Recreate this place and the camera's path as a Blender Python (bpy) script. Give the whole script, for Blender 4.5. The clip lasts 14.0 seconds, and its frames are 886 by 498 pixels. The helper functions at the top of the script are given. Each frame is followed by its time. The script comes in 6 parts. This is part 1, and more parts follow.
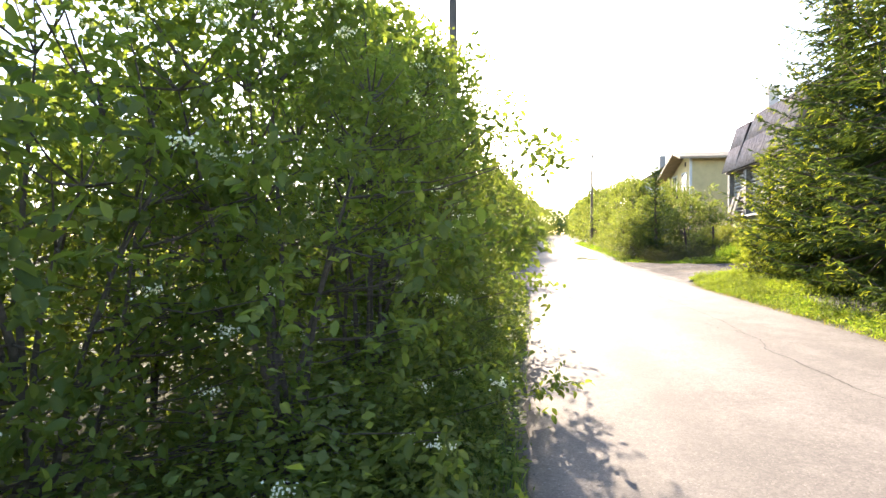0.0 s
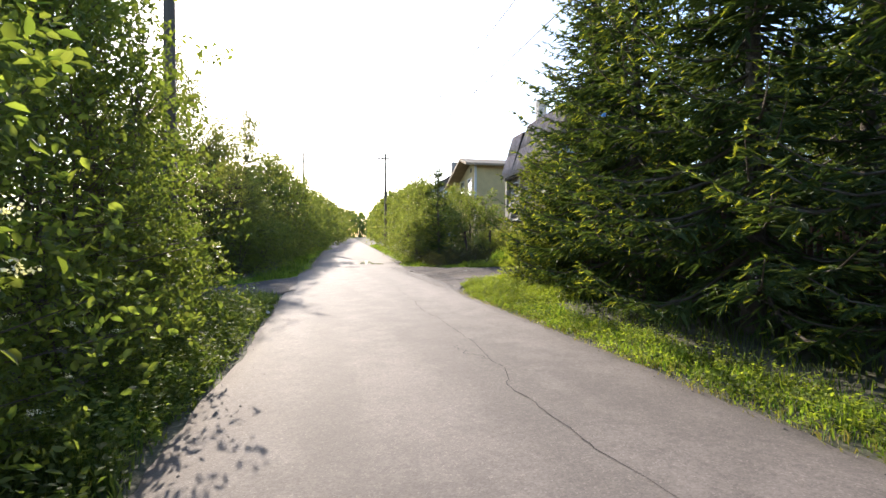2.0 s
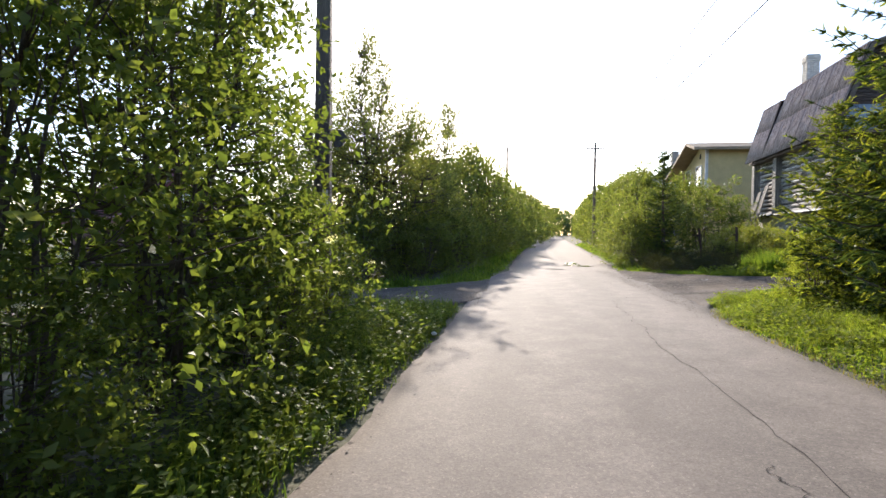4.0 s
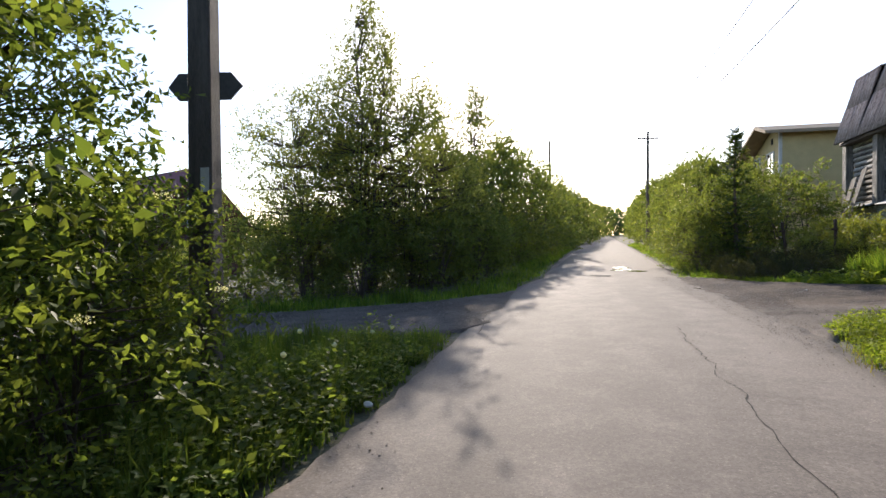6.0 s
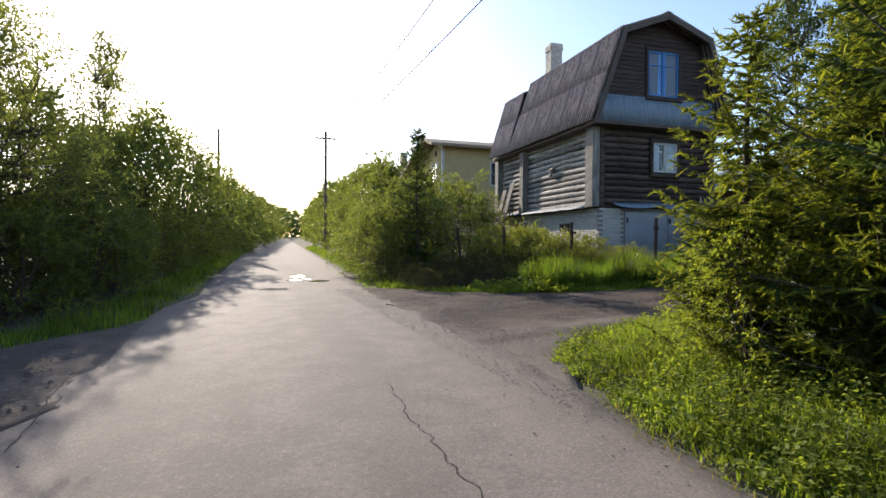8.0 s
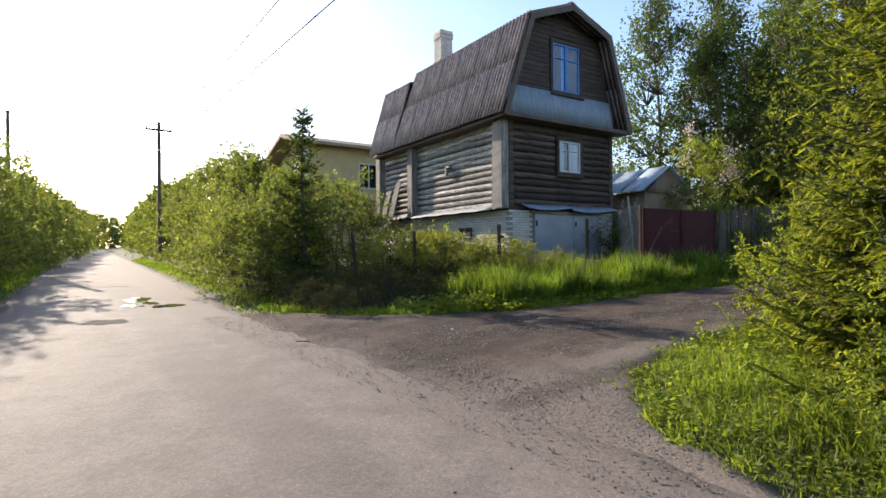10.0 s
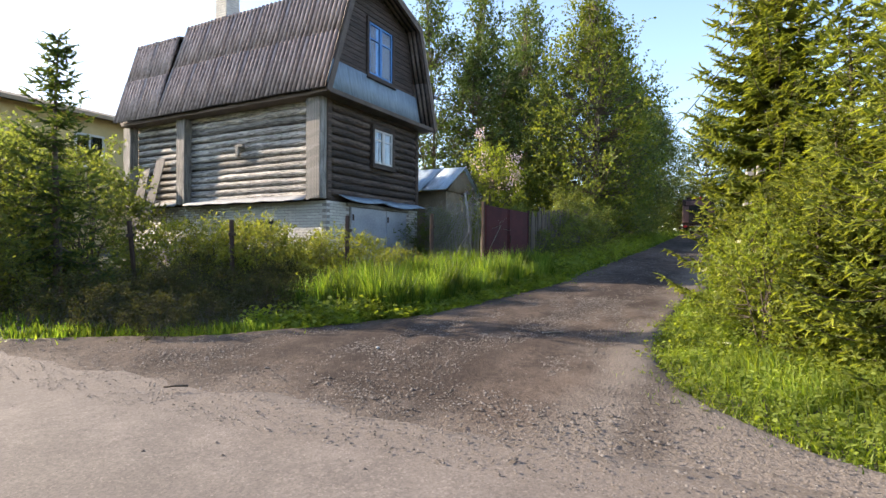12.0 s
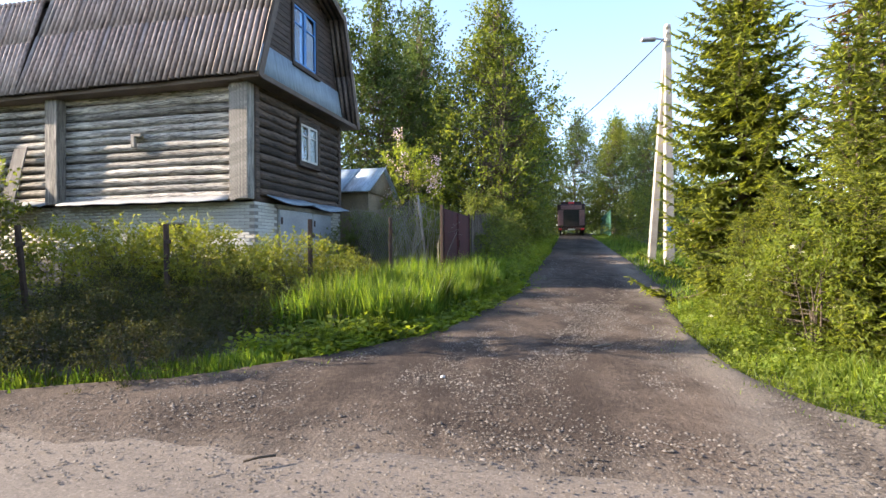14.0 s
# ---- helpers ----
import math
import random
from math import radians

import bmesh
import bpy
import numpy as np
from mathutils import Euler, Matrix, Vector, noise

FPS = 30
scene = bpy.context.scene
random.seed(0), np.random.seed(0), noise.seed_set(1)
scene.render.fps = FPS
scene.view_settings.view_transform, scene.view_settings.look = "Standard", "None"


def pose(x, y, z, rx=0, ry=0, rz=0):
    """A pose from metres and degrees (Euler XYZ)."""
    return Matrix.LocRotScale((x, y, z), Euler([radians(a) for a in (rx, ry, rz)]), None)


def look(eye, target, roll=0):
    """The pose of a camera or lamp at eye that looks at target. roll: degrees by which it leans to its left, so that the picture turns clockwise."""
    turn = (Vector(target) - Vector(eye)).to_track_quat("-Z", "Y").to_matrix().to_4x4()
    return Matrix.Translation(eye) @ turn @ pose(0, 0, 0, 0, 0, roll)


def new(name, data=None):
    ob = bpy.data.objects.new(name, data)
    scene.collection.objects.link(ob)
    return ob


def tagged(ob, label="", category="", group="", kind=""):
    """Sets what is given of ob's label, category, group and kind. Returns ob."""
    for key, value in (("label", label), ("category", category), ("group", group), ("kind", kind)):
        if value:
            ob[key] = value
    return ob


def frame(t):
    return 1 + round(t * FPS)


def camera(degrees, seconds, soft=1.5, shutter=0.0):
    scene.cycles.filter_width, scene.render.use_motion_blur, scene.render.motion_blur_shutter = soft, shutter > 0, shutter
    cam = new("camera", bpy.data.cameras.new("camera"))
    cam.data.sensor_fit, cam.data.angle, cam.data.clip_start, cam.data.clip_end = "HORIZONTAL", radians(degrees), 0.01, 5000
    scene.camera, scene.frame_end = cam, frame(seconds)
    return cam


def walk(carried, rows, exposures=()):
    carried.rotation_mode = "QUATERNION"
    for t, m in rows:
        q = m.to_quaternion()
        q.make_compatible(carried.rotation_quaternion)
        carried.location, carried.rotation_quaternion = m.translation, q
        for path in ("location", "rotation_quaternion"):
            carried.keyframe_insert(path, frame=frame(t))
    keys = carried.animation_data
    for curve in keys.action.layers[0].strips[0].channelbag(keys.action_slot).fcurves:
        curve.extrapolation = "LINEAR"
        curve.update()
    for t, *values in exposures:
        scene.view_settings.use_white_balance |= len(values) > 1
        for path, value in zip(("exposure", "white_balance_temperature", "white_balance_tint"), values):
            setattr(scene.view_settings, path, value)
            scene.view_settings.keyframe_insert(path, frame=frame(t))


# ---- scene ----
cam = camera(79.1, 14.0, soft=1.5)
PATH = [
    (0, (-0.148, -0.225, 1.505), (-0.331, 1.767, 1.467), -0.1),
    (0.5, (0.268, 0.092, 1.538), (0.421, 2.086, 1.515), -0.6),
    (1, (0.712, 0.575, 1.516), (1.232, 2.506, 1.488), -0.2),
    (1.5, (0.984, 1.062, 1.541), (1.663, 2.943, 1.517), 0.0),
    (2, (1.162, 1.727, 1.552), (1.689, 3.656, 1.521), 0.1),
    (2.5, (1.319, 2.415, 1.554), (1.526, 4.404, 1.524), -0.0),
    (3, (1.43, 3.288, 1.56), (1.363, 5.287, 1.525), 0.0),
    (3.2, (1.45, 3.625, 1.511), (1.354, 5.623, 1.467), 0.3),
    (5.3, (1.904, 7.106, 1.545), (1.505, 9.066, 1.512), -0.2),
    (5.5, (1.978, 7.414, 1.517), (1.577, 9.372, 1.483), -0.3),
    (6, (2.088, 8.161, 1.516), (1.687, 10.12, 1.483), -0.3),
    (6.5, (2.25, 8.984, 1.657), (1.88, 10.949, 1.627), -0.3),
    (7, (2.39, 9.813, 1.622), (2.398, 11.813, 1.594), 0.1),
    (7.5, (2.381, 10.56, 1.598), (2.8, 12.515, 1.577), 0.4),
    (8, (2.4, 11.276, 1.6), (3.148, 13.13, 1.573), 0.4),
    (8.2, (2.412, 11.567, 1.634), (3.255, 13.38, 1.604), 0.2),
    (10.3, (2.354, 14.74, 1.569), (3.686, 16.232, 1.571), -0.3),
    (10.5, (2.315, 15.002, 1.555), (3.728, 16.417, 1.554), -0.1),
    (11, (2.224, 15.702, 1.527), (3.867, 16.843, 1.521), 0.1),
    (11.5, (2.108, 16.476, 1.551), (3.871, 17.42, 1.542), 0.2),
    (12, (2.118, 17.221, 1.537), (3.959, 18.004, 1.532), 0.3),
    (12.5, (2.161, 17.955, 1.555), (4.055, 18.598, 1.551), 0.3),
    (13, (2.284, 18.619, 1.534), (4.223, 19.109, 1.533), 0.3),
    (13.5, (2.417, 19.068, 1.573), (4.371, 19.49, 1.572), 0.2),
    (14, (2.332, 19.327, 1.604), (4.309, 19.627, 1.609), -0.4),
]
EXPOSURES = [(0.0, 2.4, 6750), (0.3, 2.0, 6600), (1.0, 1.45, 6350), (3.0, 1.28, 6200), (5.5, 0.9, 6250), (7.0, 0.74, 6250), (8.2, 0.78, 6300), (10.5, 1.22, 6600), (12.0, 1.64, 6700), (14.0, 1.9, 6700)]
walk(cam, [(t, look(e, g, r)) for t, e, g, r in PATH], [(t, stops, k, 15) for t, stops, k in EXPOSURES])

# ---- light ----
SUN_YAW, SUN_UP = 5.8, 22.5
world = bpy.data.worlds.new("sky")
scene.world = world
world.use_nodes = True
wn = world.node_tree.nodes
sky = wn.new("ShaderNodeTexSky")
sky.sky_type, sky.sun_disc = "NISHITA", False
sky.sun_elevation, sky.sun_rotation = radians(SUN_UP), radians(-SUN_YAW)
sky.air_density, sky.dust_density, sky.ozone_density = 1.0, 0.9, 2.0
wn["Background"].inputs["Strength"].default_value = 0.15
world.node_tree.links.new(sky.outputs["Color"], wn["Background"].inputs["Color"])
lamp = bpy.data.lights.new("sun", "SUN")
lamp.energy, lamp.angle, lamp.color = 4.7, radians(0.5), (1.0, 0.88, 0.70)
sun = new("sun", lamp)
sun.rotation_euler = (radians(90 - SUN_UP), 0, radians(180 + SUN_YAW))


# ---- materials ----
def material(name, base, rough=0.8, spread=0.25, scale=4.0, fine=60.0, bump=0.3, metal=0.0, tint=None, piece=0.0, wave=None):
    """A surface with two scales of variation: broad patches and grain, with fine relief."""
    m = bpy.data.materials.new(name)
    m.use_nodes = True
    n, l = m.node_tree.nodes, m.node_tree.links
    bsdf = n["Principled BSDF"]
    co = n.new("ShaderNodeTexCoord")
    mp = n.new("ShaderNodeMapping")
    l.new(co.outputs["Object"], mp.inputs["Vector"])
    if wave:
        mp.inputs["Scale"].default_value = wave
    big, small = n.new("ShaderNodeTexNoise"), n.new("ShaderNodeTexNoise")
    for t, s in ((big, scale), (small, fine)):
        t.inputs["Scale"].default_value, t.inputs["Detail"].default_value = s, 6
        l.new(mp.outputs["Vector"], t.inputs["Vector"])
    ramp = n.new("ShaderNodeValToRGB")
    second = tint or tuple(c * (1 - spread) for c in base)
    lighter = tuple(min(1, c * (1 + spread)) for c in base)
    ramp.color_ramp.elements[0].position, ramp.color_ramp.elements[1].position = 0.37, 0.63
    ramp.color_ramp.elements[0].color = (*second, 1)
    ramp.color_ramp.elements[1].color = (*lighter, 1)
    add = n.new("ShaderNodeMath")
    add.operation = "MULTIPLY_ADD"
    add.inputs[1].default_value = 0.45
    l.new(small.outputs["Fac"], add.inputs[0])
    half = n.new("ShaderNodeMath")
    half.operation = "MULTIPLY"
    half.inputs[1].default_value = 0.55
    l.new(big.outputs["Fac"], half.inputs[0])
    l.new(half.outputs[0], add.inputs[2])
    l.new(add.outputs[0], ramp.inputs["Fac"])
    colour = ramp.outputs["Color"]
    if piece:
        info = n.new("ShaderNodeObjectInfo")
        hsv = n.new("ShaderNodeHueSaturation")
        rng = n.new("ShaderNodeMapRange")
        rng.inputs["To Min"].default_value, rng.inputs["To Max"].default_value = 1 - piece, 1 + piece
        l.new(info.outputs["Random"], rng.inputs["Value"])
        l.new(rng.outputs["Result"], hsv.inputs["Value"])
        l.new(colour, hsv.inputs["Color"])
        colour = hsv.outputs["Color"]
    l.new(colour, bsdf.inputs["Base Color"])
    bsdf.inputs["Roughness"].default_value, bsdf.inputs["Metallic"].default_value = rough, metal
    if bump:
        b = n.new("ShaderNodeBump")
        b.inputs["Strength"].default_value, b.inputs["Distance"].default_value = bump, 0.02
        l.new(small.outputs["Fac"], b.inputs["Height"])
        l.new(b.outputs["Normal"], bsdf.inputs["Normal"])
    return m


def leafy(name, base, other, through_light=0.4, rough=0.45, value=0.35):
    """Leaves: each one a little different, with light passing through."""
    m = bpy.data.materials.new(name)
    m.use_nodes = True
    n, l = m.node_tree.nodes, m.node_tree.links
    bsdf = n["Principled BSDF"]
    geo = n.new("ShaderNodeNewGeometry")
    mix = n.new("ShaderNodeMix")
    mix.data_type = "RGBA"
    mix.inputs[6].default_value, mix.inputs[7].default_value = (*base, 1), (*other, 1)
    l.new(geo.outputs["Random Per Island"], mix.inputs[0])
    co = n.new("ShaderNodeTexCoord")
    tex = n.new("ShaderNodeTexNoise")
    tex.inputs["Scale"].default_value = 1.6
    l.new(co.outputs["Object"], tex.inputs["Vector"])
    rng = n.new("ShaderNodeMapRange")
    rng.inputs["From Min"].default_value, rng.inputs["From Max"].default_value = 0.3, 0.7
    rng.inputs["To Min"].default_value, rng.inputs["To Max"].default_value = 1 - value, 1 + value
    l.new(tex.outputs["Fac"], rng.inputs["Value"])
    hsv = n.new("ShaderNodeHueSaturation")
    l.new(rng.outputs["Result"], hsv.inputs["Value"])
    l.new(mix.outputs[2], hsv.inputs["Color"])
    l.new(hsv.outputs["Color"], bsdf.inputs["Base Color"])
    bsdf.inputs["Roughness"].default_value = rough + 0.12
    bsdf.inputs["Specular IOR Level"].default_value = 0.28
    tr = n.new("ShaderNodeBsdfTranslucent")
    warm = n.new("ShaderNodeMix")
    warm.data_type, warm.blend_type = "RGBA", "MULTIPLY"
    warm.inputs[0].default_value = 1.0
    warm.inputs[7].default_value = (2.0, 1.9, 0.7, 1)
    l.new(hsv.outputs["Color"], warm.inputs[6])
    l.new(warm.outputs[2], tr.inputs["Color"])
    sh = n.new("ShaderNodeMixShader")
    sh.inputs[0].default_value = through_light
    l.new(bsdf.outputs[0], sh.inputs[1])
    l.new(tr.outputs[0], sh.inputs[2])
    l.new(sh.outputs[0], n["Material Output"].inputs["Surface"])
    return m


def glass(name, tint=(0.8, 0.9, 1.0)):
    m = bpy.data.materials.new(name)
    m.use_nodes = True
    b = m.node_tree.nodes["Principled BSDF"]
    b.inputs["Base Color"].default_value = (*tint, 1)
    b.inputs["Roughness"].default_value = 0.03
    b.inputs["IOR"].default_value = 1.5
    b.inputs["Transmission Weight"].default_value = 1.0
    return m


def earth(name, base, dark, stretch, speck, rough, spec, relief, soil=None, masks=()):
    """Road surfaces: broad stains, mottling, grit, and soil spread over the worn margins."""
    m = bpy.data.materials.new(name)
    m.use_nodes = True
    n, l = m.node_tree.nodes, m.node_tree.links
    bsdf = n["Principled BSDF"]
    co = n.new("ShaderNodeTexCoord")

    def put(socket, value):
        if isinstance(value, (int, float)):
            socket.default_value = value
        else:
            l.new(value, socket)

    def calc(op, *args):
        node = n.new("ShaderNodeMath")
        node.operation = op
        for k, v in enumerate(args):
            put(node.inputs[k], v)
        return node.outputs[0]

    def cloud(scale, size=(1, 1, 1), detail=5):
        mp, tx = n.new("ShaderNodeMapping"), n.new("ShaderNodeTexNoise")
        mp.inputs["Scale"].default_value = size
        tx.inputs["Scale"].default_value, tx.inputs["Detail"].default_value = scale, detail
        l.new(co.outputs["Object"], mp.inputs["Vector"])
        l.new(mp.outputs["Vector"], tx.inputs["Vector"])
        return tx.outputs["Fac"]

    def step(value, lo, hi):
        node = n.new("ShaderNodeMapRange")
        node.interpolation_type = "SMOOTHSTEP"
        put(node.inputs["Value"], value)
        node.inputs["From Min"].default_value, node.inputs["From Max"].default_value = lo, hi
        return node.outputs["Result"]

    def blend(f, a, b):
        node = n.new("ShaderNodeMix")
        node.data_type = "RGBA"
        put(node.inputs[0], f)
        for sock, c in ((node.inputs[6], a), (node.inputs[7], b)):
            if isinstance(c, tuple):
                sock.default_value = (*c, 1)
            else:
                l.new(c, sock)
        return node.outputs[2]

    big, mid, fine_n = cloud(0.5, stretch), cloud(2.6), cloud(17.0)
    mixf = calc("ADD", calc("ADD", calc("MULTIPLY", big, 0.5), calc("MULTIPLY", mid, 0.28)), calc("MULTIPLY", fine_n, 0.22))
    colour = blend(step(mixf, 0.38, 0.62), dark, base)
    xyz = n.new("ShaderNodeSeparateXYZ")
    l.new(co.outputs["Object"], xyz.inputs[0])
    x, y = xyz.outputs[0], xyz.outputs[1]
    warp = calc("ADD", calc("MULTIPLY", calc("SUBTRACT", cloud(0.9), 0.5), 1.6), calc("MULTIPLY", calc("SUBTRACT", cloud(5.0), 0.5), 0.7))
    for a, b, c, lo, hi, tone in masks:
        d = calc("ADD", calc("ADD", calc("MULTIPLY", x, a), calc("MULTIPLY", y, b)), calc("ADD", calc("MULTIPLY", warp, 0.35 if tone == "track" else 1.0), c))
        if tone == "track":
            d = calc("ABSOLUTE", d)
        f = step(d, lo, hi)
        colour = blend(calc("MULTIPLY", f, 0.5) if tone == "track" else calc("MULTIPLY", f, 0.85), colour, dark if tone == "track" else soil)
    grit = n.new("ShaderNodeTexVoronoi")
    grit.inputs["Scale"].default_value = speck
    l.new(co.outputs["Object"], grit.inputs["Vector"])
    cell = n.new("ShaderNodeSeparateColor")
    l.new(grit.outputs["Color"], cell.inputs[0])
    hsv = n.new("ShaderNodeHueSaturation")
    l.new(colour, hsv.inputs["Color"])
    light = calc("ADD", calc("ADD", 0.8, calc("MULTIPLY", cell.outputs[0], 0.34)), calc("MULTIPLY", calc("GREATER_THAN", cell.outputs[1], 0.93), 0.3))
    l.new(light, hsv.inputs["Value"])
    l.new(hsv.outputs["Color"], bsdf.inputs["Base Color"])
    bsdf.inputs["Roughness"].default_value, bsdf.inputs["Specular IOR Level"].default_value = rough, spec
    bump = n.new("ShaderNodeBump")
    bump.inputs["Strength"].default_value, bump.inputs["Distance"].default_value = 0.7, relief
    l.new(calc("ADD", calc("MULTIPLY", cloud(34.0), 1.3), calc("MULTIPLY", cell.outputs[2], 0.3)), bump.inputs["Height"])
    l.new(bump.outputs["Normal"], bsdf.inputs["Normal"])
    return m


SOIL = (0.17, 0.142, 0.119)
M_ASPHALT = earth("asphalt", (0.205, 0.176, 0.153), (0.125, 0.107, 0.093), (1.0, 0.22, 1.0), 85.0, 0.85, 0.3, 0.0025, SOIL,
                  ((1.0, -0.062, -2.62, 0.42, 0.12, "track"), (1.0, -0.03, -1.25, 0.35, 0.1, "track"), (1.0, 0.0, -4.75, -0.5, 0.7, "soil"), (-1.0, 0.0615, 0.35, -0.3, 0.35, "soil")))
M_DIRT = earth("dirt", (0.122, 0.094, 0.075), (0.04, 0.03, 0.025), (0.5, 1.0, 1.0), 110.0, 0.95, 0.15, 0.01, (0.185, 0.158, 0.134),
               ((-1.0, 0.0, 5.45, -0.5, 0.7, "soil"), (-0.1, -1.0, 18.6, -0.3, 0.6, "soil"), (0.1, 1.0, -19.55, 0.3, 0.05, "track"), (0.1, 1.0, -18.0, 0.3, 0.05, "track")))
M_TRACK = earth("dark_dirt", (0.16, 0.134, 0.113), (0.07, 0.057, 0.048), (1.0, 0.6, 1.0), 100.0, 0.95, 0.15, 0.01, (0.12, 0.105, 0.09))
M_GROUND = material("soil", (0.08, 0.07, 0.042), 0.95, 0.4, 0.6, 20, 0.8, tint=(0.035, 0.045, 0.015))
M_STONE = leafy("stone", (0.065, 0.055, 0.047), (0.21, 0.186, 0.163), 0.0, 0.8, 0.2)
M_CRACK = material("crack", (0.025, 0.022, 0.02), 1.0, 0.3, 8, 60, 0.3)
M_WET = material("puddle", (0.03, 0.03, 0.03), 0.04, 0.2, 3, 30, 0.0)
M_BARK = material("bark", (0.09, 0.07, 0.05), 0.9, 0.4, 6, 40, 0.8)
M_LEAF_HEDGE = leafy("hedge_leaf", (0.085, 0.13, 0.036), (0.14, 0.175, 0.05), 0.6)
M_LEAF_TALL = leafy("tall_hedge_leaf", (0.072, 0.108, 0.031), (0.118, 0.146, 0.043), 0.52)
M_LEAF_DARK = leafy("shrub_leaf", (0.085, 0.118, 0.042), (0.135, 0.155, 0.055), 0.58)
M_LEAF_BIRCH = leafy("birch_leaf", (0.11, 0.135, 0.056), (0.165, 0.18, 0.075), 0.62)
M_LEAF_BRIGHT = leafy("bright_leaf", (0.12, 0.165, 0.03), (0.185, 0.215, 0.046), 0.58)
M_LEAF_LANE = leafy("lane_leaf", (0.085, 0.12, 0.027), (0.145, 0.165, 0.042), 0.5)
M_LEAF_YARD = leafy("yard_leaf", (0.125, 0.16, 0.036), (0.2, 0.205, 0.05), 0.45)
M_LEAF_FAR = leafy("far_leaf", (0.05, 0.085, 0.03), (0.09, 0.12, 0.04), 0.35)
M_NEEDLE = leafy("needle", (0.038, 0.068, 0.024), (0.075, 0.105, 0.032), 0.3, 0.5)
M_NEEDLE_NEW = leafy("new_needle", (0.21, 0.25, 0.03), (0.30, 0.32, 0.055), 0.4, 0.5)
# Bramble leaves far darker than the rest: the trees' shade is in the colour
M_LEAF_BRAMBLE_SHADED = leafy("shaded_bramble_leaf", (0.036, 0.046, 0.017), (0.065, 0.062, 0.022), 0.25, 0.75)
M_NEEDLE_MID = leafy("mid_needle", (0.095, 0.128, 0.027), (0.15, 0.175, 0.042), 0.4, 0.5)
M_NEEDLE_DEAD = leafy("dead_needle", (0.16, 0.085, 0.04), (0.24, 0.14, 0.07), 0.2, 0.8)
M_GRASS = leafy("grass_blade", (0.05, 0.11, 0.016), (0.165, 0.22, 0.042), 0.5, 0.4, 0.5)
M_HERB = leafy("herb_leaf", (0.13, 0.18, 0.029), (0.2, 0.245, 0.047), 0.5, 0.6)
# Lighter copy of the grass for the lane corner, with sunlight put into its colour
M_GRASS_SUNLIT = leafy("sunlit_blade", (0.085, 0.145, 0.02), (0.2, 0.245, 0.046), 0.5, 0.4, 0.45)
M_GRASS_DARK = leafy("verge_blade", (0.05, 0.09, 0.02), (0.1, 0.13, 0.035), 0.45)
M_GRASS_DRY = leafy("dry_blade", (0.2, 0.17, 0.07), (0.14, 0.16, 0.04), 0.3)
M_PETAL = leafy("petal", (0.62, 0.62, 0.5), (0.75, 0.75, 0.66), 0.3, 0.7, 0.1)
M_LILAC = leafy("lilac_petal", (0.42, 0.33, 0.5), (0.55, 0.45, 0.6), 0.3, 0.7, 0.1)


# ---- mesh helpers ----


def mesh_of(name, verts, *polys):
    """A mesh from arrays: verts (n, 3), and any number of (m, k) index arrays."""
    me = bpy.data.meshes.new(name)
    verts = np.asarray(verts, np.float32)
    polys = [np.asarray(p, np.int32) for p in polys if len(p)]
    me.vertices.add(len(verts))
    me.vertices.foreach_set("co", verts.ravel())
    loops = np.concatenate([p.ravel() for p in polys])
    totals = np.concatenate([np.full(len(p), p.shape[1], np.int32) for p in polys])
    starts = np.concatenate([[0], np.cumsum(totals)[:-1]]).astype(np.int32)
    me.loops.add(len(loops))
    me.loops.foreach_set("vertex_index", loops)
    me.polygons.add(len(totals))
    me.polygons.foreach_set("loop_start", starts)
    me.polygons.foreach_set("loop_total", totals)
    me.update(calc_edges=True)
    return me


